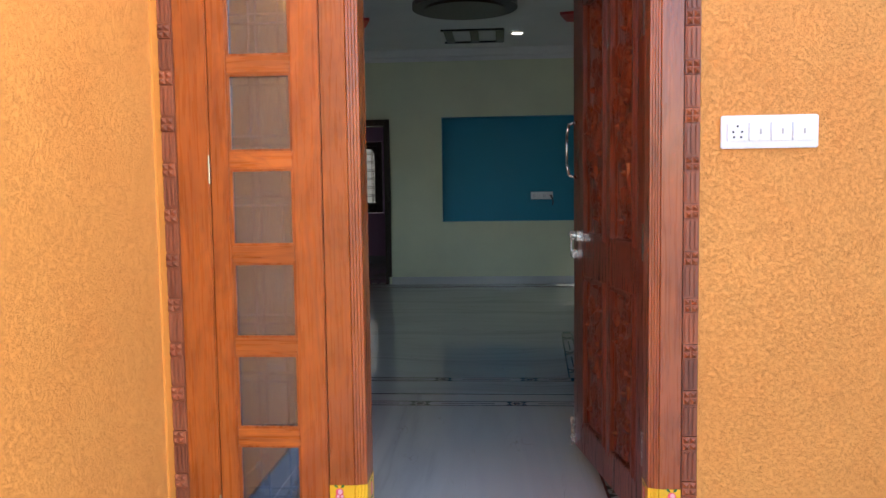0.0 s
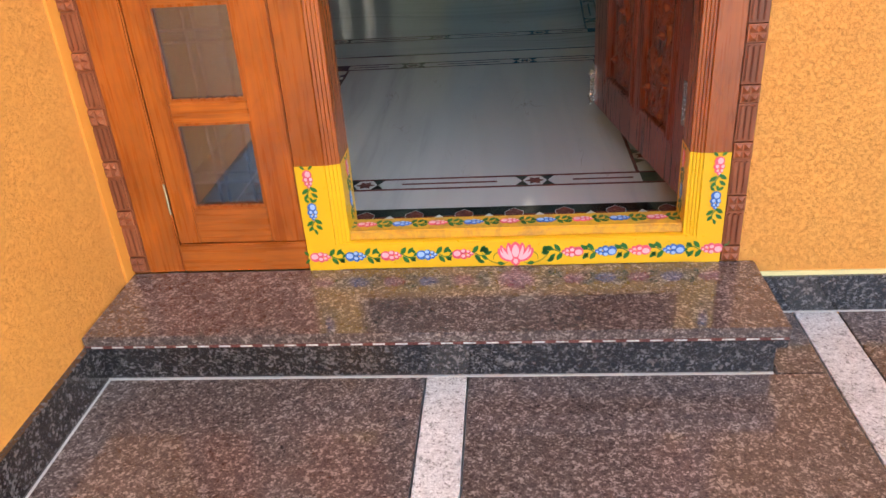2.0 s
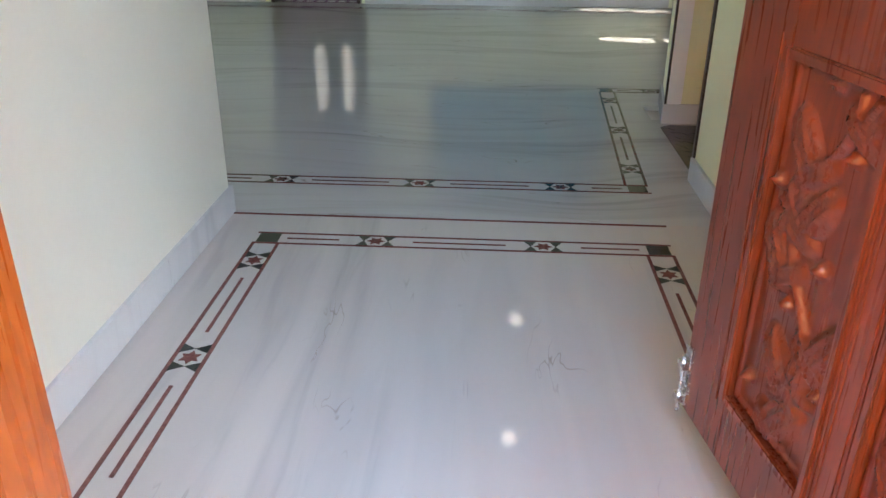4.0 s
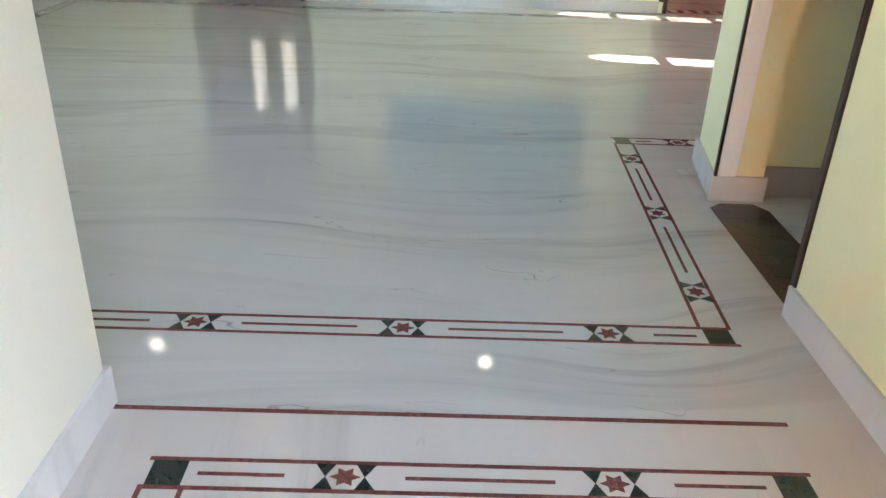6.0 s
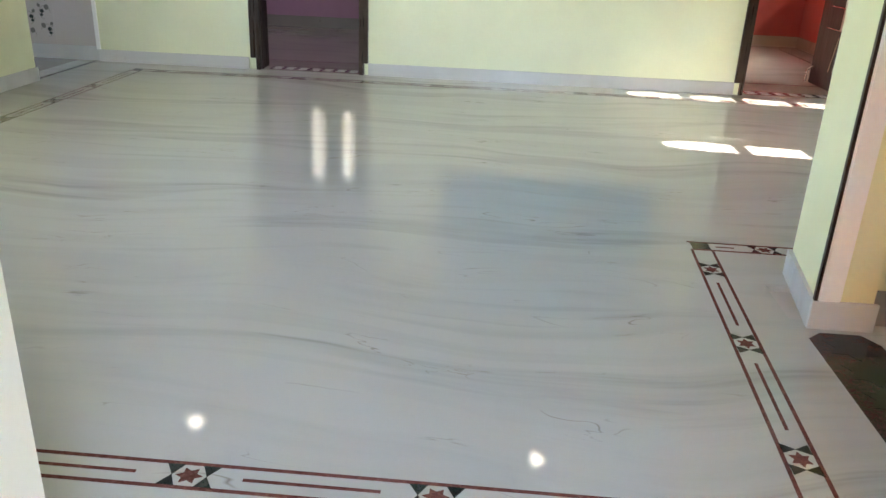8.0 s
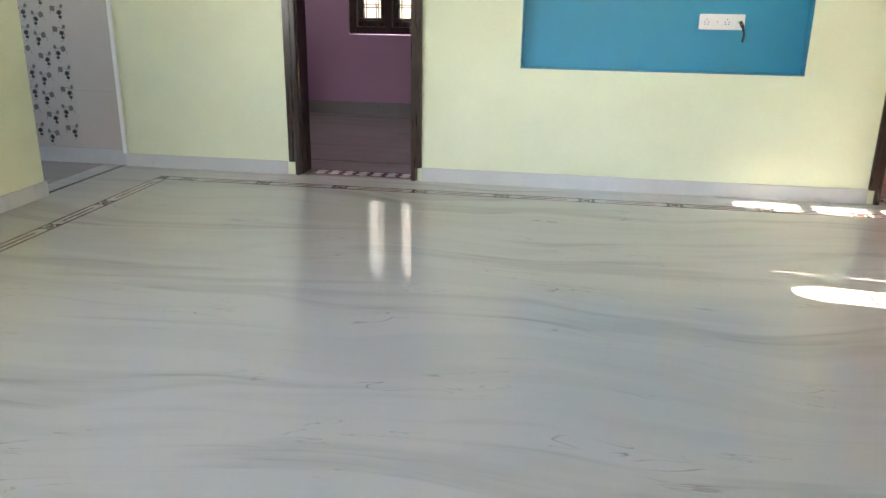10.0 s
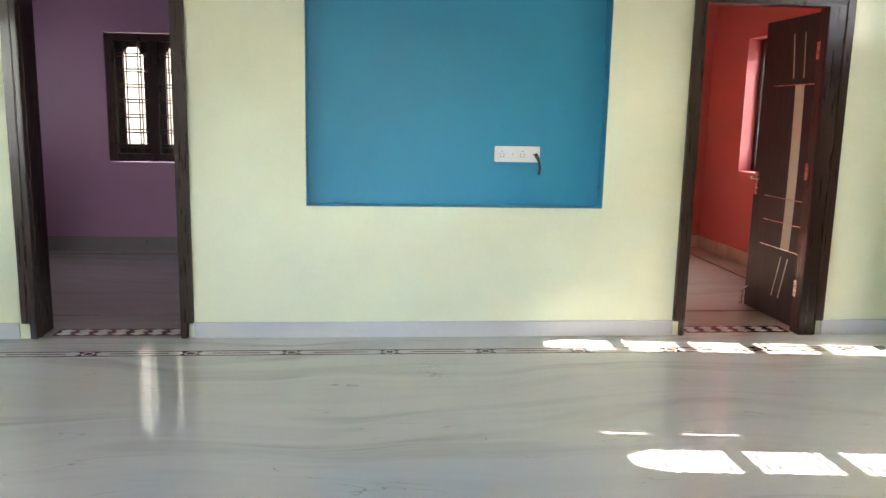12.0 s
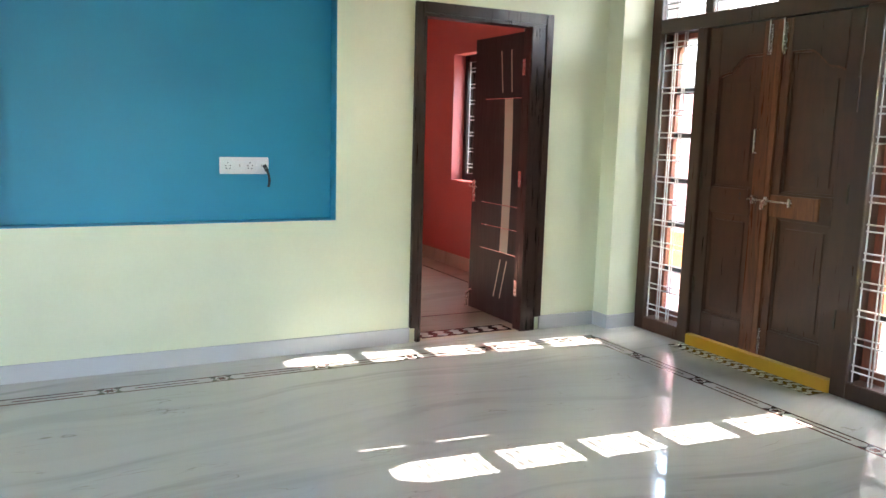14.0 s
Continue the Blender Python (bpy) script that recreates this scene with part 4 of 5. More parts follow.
# hall border
SKEW = 0.0495
HX1T = 0.624
HX0, HX1, HX2, HY0, HY1, HY2 = -3.27, 0.543, 2.92, 2.606, 4.295, 7.575
band(hall_a, "x", HY0, HX0 - hw, HX1 + hw, run(0.237 - 0.566 * 5, 0.566, 6))
band(hall_a, "y", HX1, HY0 + hw, HY1 - hw, [2.857, 3.452, 4.047], side_hi=False, skew=SKEW)
band(hall, "x", HY1, HX1T - hw, HX2 + hw, run(0.885, 0.566, 4))
band(hall, "y", HX2, HY1 + hw, HY2 - hw, run(7.08 - 0.55 * 4, 0.55, 5))
band(hall, "x", HY2, HX0 - hw, HX2 + hw, run(-3.07, 0.577, 11))
band(hall, "y", HX0, HY0 + hw, HY2 - hw, run(6.83 - 0.56 * 7, 0.56, 8))
for fo, cx, cy in ((hall_a, HX0, HY0), (hall_a, HX1, HY0), (hall, HX1T, HY1), (hall, HX2, HY1), (hall, HX2, HY2), (hall, HX0, HY2)):
    corner(fo, cx, cy)
part("line_inlay", bx(-3.80, -3.77, 6.93, 7.89, 0.0, H1), INGREEN, hall)

# stone mat inside the main door
mt1 = thing("doorway_inlay", (0, 0.24, 0), "maroon, dark green and white stone inlay inside the main door", "floor inlay", kind="structure")
part("green_strip", bx(-0.44, 0.60, 0.262, 0.318, 0.0, 0.0010), INGREEN, mt1)
part("maroon_strip", bx(-0.44, 0.60, 0.094, 0.262, 0.0, 0.0010), INBROWN, mt1)
hx = finish(prism(bmesh.new(), [(-0.028, -0.004), (0.028, -0.004), (0.028, 0.016), (0.0, 0.040), (-0.028, 0.016)], 0, 0.0016), "hexagon_piece", INBROWN)
dm = finish(prism(bmesh.new(), [(0, -0.034), (0.026, 0), (0, 0.034), (-0.026, 0)], 0, 0.0020), "diamond_piece", INWHITE)
for i in range(7):
    x = -0.319 + i * 0.1535
    piece("diamond_piece", dm, mt1, Matrix.Translation((x, 0.235, 0.0)))
    piece("hexagon_piece", hx, mt1, Matrix.Translation((x - 0.077, 0.262, 0.0)))
seam = bmesh.new()
for i in range(8):
    x = -0.319 - 0.077 + i * 0.1535
    for ex, ey in ((-0.028, 0.258), (0.028, 0.258), (-0.050, 0.206), (0.050, 0.206), (-0.030, 0.160), (0.030, 0.160)):
        d = Vector((ex, ey - 0.206)).normalized() * 0.0006
        prism(seam, [(x + d.y, 0.206 - d.x), (x + ex + d.y, ey - d.x), (x + ex - d.y, ey + d.x), (x - d.y, 0.206 + d.x)][::-1], 0.0010, 0.0022)
part("joint", seam, GROUT, mt1)
lead = bmesh.new()
for i in range(7):
    x = -0.319 - 0.077 + i * 0.1535
    ring_ = [(-0.028, -0.004), (-0.028, 0.016), (0.0, 0.040), (0.028, 0.016), (0.028, -0.004)]
    for (ax_, ay), (bx_, by) in zip(ring_, ring_[1:]):
        d = Vector((bx_ - ax_, by - ay)).normalized() * 0.0006
        prism(lead, [(x + ax_ + d.y, 0.262 + ay - d.x), (x + bx_ + d.y, 0.262 + by - d.x), (x + bx_ - d.y, 0.262 + by + d.x), (x + ax_ - d.y, 0.262 + ay + d.x)], 0.001, 0.0022)
part("joint", lead, GROUT, mt1)

# stone mat at the side room
mt2 = thing("doorway_inlay", (0.91, 3.16, 0), "maroon and dark green star inlay at the side room opening", "floor inlay", kind="structure")
part("maroon_strip", prism(bmesh.new(), [(0.80, 2.76), (1.02, 2.76), (1.02, 3.50), (0.98, 3.565), (0.85, 3.565), (0.80, 3.52)], 0.0, 0.0010), INBROWN_DK, mt2)
sg = bmesh.new()
pts = []
for i in range(12):
    a = math.pi * i / 6
    q = 0.085 if i % 2 else 0.048
    pts.append((q * math.cos(a), q * math.sin(a)))
prism(sg, pts, 0, 0.0018)
sg = finish(sg, "star_piece", INGREEN)
for i in range(5):
    piece("star_piece", sg, mt2, Matrix.Translation((0.91, 2.86 + i * 0.152, 0.0)))


def checker_mat(name, x0, x1, y0, y1, label, swap=False):
    t = thing(name, ((x0 + x1) / 2, (y0 + y1) / 2, 0), label, "floor inlay", kind="structure")
    part("maroon_strip", bx(x0, x1, y0, y1, 0.0, 0.0010), INBROWN, t)
    long_x = (x1 - x0) > (y1 - y0)
    n_ = int(max(x1 - x0, y1 - y0) / 0.105)
    wd = min(x1 - x0, y1 - y0)
    me = finish(prism(bmesh.new(), [(-0.045, -0.25 * wd), (0.0, -0.4 * wd), (0.045, -0.25 * wd), (0.02, 0), (0.045, 0.25 * wd), (0, 0.4 * wd), (-0.045, 0.25 * wd), (-0.02, 0)], 0, 0.0022), "white_piece", INWHITE)
    for i in range(n_):
        f = (i + 0.5) / n_
        p = (x0 + (x1 - x0) * f, (y0 + y1) / 2, 0) if long_x else ((x0 + x1) / 2, y0 + (y1 - y0) * f, 0)
        piece("white_piece", me, t, Matrix.Translation(p) @ (Matrix() if long_x else Matrix.Rotation(math.pi / 2, 4, "Z")))


checker_mat("doorway_inlay", -2.26, -1.48, 7.95, 8.11, "maroon and white stone inlay in the purple room doorway")
checker_mat("doorway_inlay", 1.80, 2.52, 7.95, 8.11, "maroon and white stone inlay in the red room doorway")
bmat = thing("doorway_inlay", (3.37, 6.65, 0), "dark green stone inlay with white rhombs before the balcony door", "floor inlay", kind="structure")
part("green_strip", bx(3.305, 3.430, 6.09, 7.21, 0.0, 0.0010), INGREEN, bmat)
for row, px in enumerate((3.325, 3.3675, 3.410)):
    slant = 0.020 if row % 2 else -0.020
    rhomb = finish(prism(bmesh.new(), [(-0.017, -0.016 - slant / 2), (0.017, -0.016 + slant / 2), (0.017, 0.016 + slant / 2), (-0.017, 0.016 - slant / 2)], 0, 0.0020), "white_piece", INWHITE)
    for i in range(17):
        piece("white_piece", rhomb, bmat, Matrix.Translation((px, 6.125 + i * 0.0655 + (0.016 if row % 2 else 0), 0)))
solid("purple_room_line", bx(-4.0, -0.5, 8.45, 8.462, 0.0, 0.001), INBROWN)
solid("purple_room_line", bx(-4.0, -0.5, 10.80, 10.815, 0.0, 0.001), INBROWN)
solid("red_room_line", bx(0.9, 3.06, 8.52, 8.535, 0.0, 0.001), INBROWN)
solid("red_room_line", bx(3.06, 3.075, 8.52, 11.2, 0.0, 0.001), INBROWN)

# ---- skirtings ----
SKH, SKT = 0.10, 0.014
skt = thing("hall_skirting", (0, 5, 0), "grey white marble skirting", "skirting", kind="structure")


def skx(x0, x1, y, s, h=SKH, mt=MARBLE_SK):
    y0, y1 = sorted((y, y + s * SKT))
    part("skirting_piece", bx(x0, x1, y0, y1, 0.0, h, bev=0.0015), mt, skt)


def sky_(y0, y1, x, s, h=SKH, mt=MARBLE_SK):
    x0, x1 = sorted((x, x + s * SKT))
    part("skirting_piece", bx(x0, x1, y0, y1, 0.0, h, bev=0.0015), mt, skt)


sky_(0.2, 2.24 + SKT, -0.99, 1)
skx(-3.75, -0.99, 2.24, 1)
sky_(0.2, 2.735, 0.78, -1)
skx(0.83 - SKT, 1.015 + SKT, 3.605, -1)
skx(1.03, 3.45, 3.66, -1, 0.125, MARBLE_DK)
part("skirting_piece", prism(bmesh.new(), [(0.816, 3.605), (0.83, 3.605), (0.90, 4.05), (0.90, 4.064), (0.886, 4.064)], 0.0, SKH), MARBLE_SK, skt)
skx(0.90, 3.45, 4.05, 1)
sky_(2.24, 6.91 + SKT, -3.75, 1)
skx(-3.95, -3.75, 6.91, 1)
skx(-3.75, -2.42, 7.9, -1)
skx(-1.385, 1.675, 7.9, -1)
skx(2.70, 3.19, 7.9, -1)
sky_(7.735 - SKT, 7.9 - SKT, 3.19, -1)
skx(3.19, 3.45, 7.735, -1)
sky_(4.064, EY0, 3.45, -1)
skx(-6.5, -3.75, 7.93, -1, 0.12)
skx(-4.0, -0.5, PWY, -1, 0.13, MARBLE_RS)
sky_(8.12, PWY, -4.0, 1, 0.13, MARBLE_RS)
sky_(8.12, 11.4, 3.35, -1, 0.13, MARBLE_BG)
skx(0.9, 3.35, 11.4, -1, 0.13, MARBLE_BG)

# pier edge at the side room
pe = thing("wall_end_trim", (0.83, 3.6, 0.1), "dark strip and pale moulding on the wall end", "trim", kind="structure")
part("dark_strip", bx(0.822, 0.832, 3.597, 3.612, 0.10, CEIL), DARKWOOD, pe)
part("moulding", bx(0.834, 0.905, 3.592, 3.605, 0.10, CEIL, bev=0.004), WHITE, pe, "off-white moulding")
sf = thing("side_room_frame", (0.97, 2.74, 0), "dark polished door frame of the side room", "door frame", kind="structure")
part("jamb", bx(0.93, 1.0, 2.735, 2.79, 0.0, 2.2, bev=0.003), DARKWOOD, sf)
part("head", bx(0.93, 1.0, 2.79, 3.605, 2.14, 2.2, bev=0.003), DARKWOOD, sf)

part("edge_strip", bx(0.771, 0.792, 2.716, 2.742, SKH, 0.985, bev=0.002), DARKWOOD, sf, "dark strip on the wall corner")
ct = thing("stone_shelf", (0.88, 2.6, 0.985), "dark speckled granite shelf over the pale yellow wall", "shelf")
part("slab", bx(0.755, 1.06, 2.50, 2.79, 0.985, 1.015, bev=0.004), BLACKGR, ct)

# ---- inner door frames ----


def door_frame(name, a0, a1, b0, b1, top_out, top_in, label, back=8.13):
    """Frame with a casing: casing outer x a0..a1, opening x b0..b1."""
    t = thing(name, ((a0 + a1) / 2, 7.9, 0), label, "door frame", kind="structure")
    part("casing", bx(a0, a0 + 0.055, 7.868, 7.9, SKH, top_out, bev=0.004), DARKWOOD, t)
    part("casing", bx(a1 - 0.055, a1, 7.868, 7.9, SKH, top_out, bev=0.004), DARKWOOD, t)
    part("casing", bx(a0 + 0.055, a1 - 0.055, 7.868, 7.9, top_in + 0.02, top_out, bev=0.004), DARKWOOD, t)
    part("jamb", bx(a0 + 0.045, b0, 7.877, back, 0.0, top_in, bev=0.004), DARKWOOD, t)
    part("jamb", bx(b1, a1 - 0.045, 7.877, back, 0.0, top_in, bev=0.004), DARKWOOD, t)
    part("head", bx(a0 + 0.045, a1 - 0.045, 7.877, back, top_in, top_in + 0.05, bev=0.004), DARKWOOD, t)
    part("bead", bx(b0 - 0.004, b0 + 0.006, 7.93, 7.95, 0.0, top_in), DARKWOOD, t)
    return t


door_frame("bedroom_door_frame", -2.400, -1.385, -2.315, -1.465, 2.19, 2.11, "dark polished bedroom door frame on the pale green wall")
door_frame("bedroom_door_frame", 1.672, 2.70, 1.752, 2.535, 2.20, 2.11, "dark polished bedroom door frame beside the blue recess", 7.985)

# red room door leaf
rl = thing("bedroom_door_leaf", (2.60, 8.0, 0), "open espresso laminate bedroom door with a curved beige band", "door")
RM = Matrix.Translation((2.615, 7.990, 0)) @ pose(0, 0, 0, 0, 0, 91)


def rpart(name, bm, material, label="", smooth=False):
    bm.transform(RM)
    return part(name, bm, material, rl, label, smooth)


rpart("panel", bx(0.0, 0.725, 0.0, 0.035, 0.01, 2.10, bev=0.002), LAMINATE)
cv = bmesh.new()
N, BZ0, BZ1 = 24, 0.515, 1.644


def bow(z):
    return 0.158 + 0.016 * ((z - 1.07) / 0.58) ** 2


for k in range(N):
    z0, z1 = BZ0 + (BZ1 - BZ0) * k / N, BZ0 + (BZ1 - BZ0) * (k + 1) / N
    cv.faces.new([cv.verts.new((u, 0.0365, z)) for u, z in ((bow(z0), z0), (bow(z0) + 0.108, z0), (bow(z1) + 0.108, z1), (bow(z1), z1))])
bmesh.ops.remove_doubles(cv, verts=cv.verts, dist=0.0005)
res = bmesh.ops.extrude_face_region(cv, geom=list(cv.faces))
bmesh.ops.translate(cv, verts=[v for v in res["geom"] if isinstance(v, bmesh.types.BMVert)], vec=(0, -0.003, 0))
rpart("beige_band", cv, BEIGE_LAM)
for z in (1.647, 0.869, 0.698, 0.515):
    rpart("steel_line", bx(0.022, 0.556, 0.035, 0.0368, z - 0.003, z + 0.003), STEEL)
FLAT = Matrix(((1, 0, 0, 0), (0, 0, 1, 0), (0, 1, 0, 0), (0, 0, 0, 1)))
for u0, z0, u1, z1 in ((0.315, 1.69, 0.350, 1.99), (0.190, 1.69, 0.215, 1.99), (0.345, 0.165, 0.262, 0.46), (0.258, 0.165, 0.175, 0.46)):
    rpart("groove_line", prism(bmesh.new(), [(u0 - 0.006, z0), (u0 + 0.006, z0), (u1 + 0.006, z1), (u1 - 0.006, z1)], 0.0345, 0.0366, FLAT), BEIGE_LAM)
for zc in (0.30, 1.08, 1.85):
    rpart("hinge", bx(-0.004, 0.0, 0.002, 0.033, zc - 0.055, zc + 0.055), STEEL, "steel butt hinge")
    part("hinge", bx(2.532, 2.535, 7.945, 7.982, zc - 0.055, zc + 0.055), STEEL, rl, "steel butt hinge")
lh = bmesh.new()
box(lh, 0.665, 0.705, 0.035, 0.042, 0.86, 1.03, bev=0.002)
rod(lh, (0.675, 0.04, 0.985), (0.675, 0.09, 0.985), 0.009, 10)
rod(lh, (0.675, 0.085, 0.985), (0.565, 0.085, 0.985), 0.008, 10)
rpart("handle", lh, STEEL, "steel lever handle with a lock plate")
ds = bmesh.new()
rod(ds, (0.68, 0.036, 0.16), (0.68, 0.08, 0.13), 0.008, 8)
rod(ds, (0.68, 0.08, 0.13), (0.68, 0.085, 0.02), 0.012, 8)
rpart("door_stopper", ds, STEEL)

# television switchboard with a hanging cable
socket_board("switchboard", 0.475, 0.765, 1.112, 1.212, 8.0, "psps", "white plastic switchboard in the blue recess")
cb = thing("cable", (0.745, 7.98, 1.0), "short black cable hanging from the switchboard", "cable")
cm = bmesh.new()
prev_p = (0.735, 7.975, 1.165)
for i in range(1, 9):
    a = i / 8
    p = (0.735 + 0.03 * math.sin(a * 2.2), 7.965 + 0.01 * a, 1.165 - 0.13 * a)
    rod(cm, prev_p, p, 0.008 if i > 2 else 0.012, 8)
    prev_p = p
part("cord", cm, BLACKP, cb)

# ---- balcony door with side lights ----
bd = thing("balcony_door_frame", (3.45, 6.63, 0), "walnut balcony door frame with grilled side windows and a transom", "door frame", kind="structure")
FX_0, FX_1 = 3.440, 3.60
YA, YB = 5.54, 7.73
LT0, LT1 = 7.285, 7.635
RT0, RT1 = 5.625, 5.975
DY0, DY1 = 6.075, 7.19


def fpart(name, *a, m=WALNUT, bev=0.004, label=""):
    return part(name, bx(*a, bev=bev), m, bd, label)


fpart("post", FX_0, FX_1, LT1, YB, 0.0, EZ)
fpart("post", FX_0, FX_1, YA, RT0, 0.0, EZ)
fpart("post", FX_0, FX_1, DY1, LT0, 0.0, 2.11)
fpart("post", FX_0, FX_1, RT1, DY0, 0.0, 2.11)
fpart("sill", FX_0, FX_1, LT0, LT1, 0.0, 0.095)
fpart("sill", FX_0, FX_1, RT0, RT1, 0.0, 0.095)
fpart("transom_bar", FX_0, FX_1, RT0, LT1, 2.11, 2.205)
fpart("head", FX_0, FX_1, RT0, LT1, 2.74, EZ)
for yy in (7.21, 6.63, 6.05):
    fpart("post", FX_0 + 0.01, FX_1, yy - 0.035, yy + 0.035, 2.205, 2.74)
fpart("threshold", 3.432, 3.60, DY0, DY1, 0.0, 0.075, m=OCHRE, label="ochre painted threshold")


def bar_grille(parent, y0, y1, z0, z1, x):
    g = bmesh.new()
    w = y1 - y0
    for f in (0.03, 0.36, 0.42, 0.64, 0.70, 0.97):
        rod(g, (x, y0 + w * f, z0), (x, y0 + w * f, z1), 0.0047, 6)
    n_ = max(2, round((z1 - z0) / 0.155))
    for i in range(n_):
        zc = z0 + (z1 - z0) * (i + 0.5) / n_
        for dz in (-0.018, 0.018):
            rod(g, (x, y0, zc + dz), (x, y1, zc + dz), 0.0047, 6)
    return part("grille", g, GRILLE, parent, "white double-bar grille")


def arched_sash(parent, y0, y1, z0, z1, x, rails, stile, mt=WALNUT_IN, glass_top=True):
    """Outer casement: stiles, rails, an arched top board and glass."""
    part("stile", bx(x, x + 0.035, y0, y0 + stile, z0, z1), mt, parent)
    part("stile", bx(x, x + 0.035, y1 - stile, y1, z0, z1), mt, parent)
    a, b = y0 + stile, y1 - stile
    r = (b - a) / 2
    bm = bmesh.new()
    zt = z1 - 0.02
    k = 24
    arch = []
    for i in range(k + 1):
        t = math.pi * i / k
        lob = 1 - 0.13 * abs(math.sin(3 * t))
        arch.append(((a + b) / 2 + r * math.cos(t) * (1 if i in (0, k) else lob), zt - r * 1.02 + r * 1.0 * math.sin(t) * lob))
    for (p, q) in zip(arch, arch[1:]):
        v = [bm.verts.new((xx, yy, zz)) for xx in (x, x + 0.035) for yy, zz in (p, q, (q[0], z1), (p[0], z1))]
        for f in ((0, 1, 2, 3), (7, 6, 5, 4), (0, 4, 5, 1), (1, 5, 6, 2), (2, 6, 7, 3), (3, 7, 4, 0)):
            bm.faces.new([v[i] for i in f])
    bmesh.ops.remove_doubles(bm, verts=bm.verts, dist=0.0002)
    part("arched_head", bm, mt, parent)
    for zr in rails:
        part("rail", bx(x, x + 0.035, a, b, zr - 0.020, zr + 0.020), SHADEDRAIL, parent)
    g = part("pane", bx(x + 0.015, x + 0.019, a, b, z0, zt), GLASS, parent)
    g.visible_shadow = False


RAILS = [1.72, 1.41, 1.10, 0.79, 0.46]
for y0, y1 in ((LT0, LT1), (RT0, RT1)):
    bar_grille(bd, y0, y1, 0.095, 2.11, 3.475)
    arched_sash(bd, y0, y1, 0.095, 2.11, 3.555, RAILS, 0.07)
    part("rail", bx(3.555, 3.59, y0 + 0.07, y1 - 0.07, 0.095, 0.16), WALNUT_IN, bd)
ty = [RT0, 6.015, 6.085, 6.595, 6.665, 7.175, 7.245, LT1]
for y0, y1 in zip(ty[::2], ty[1::2]):
    bar_grille(bd, y0, y1, 2.205, 2.74, 3.475)

# double leaf, closed
dd = thing("balcony_double_door", (3.46, 6.63, 0.075), "closed walnut double door with arched panels and a steel bolt", "door")


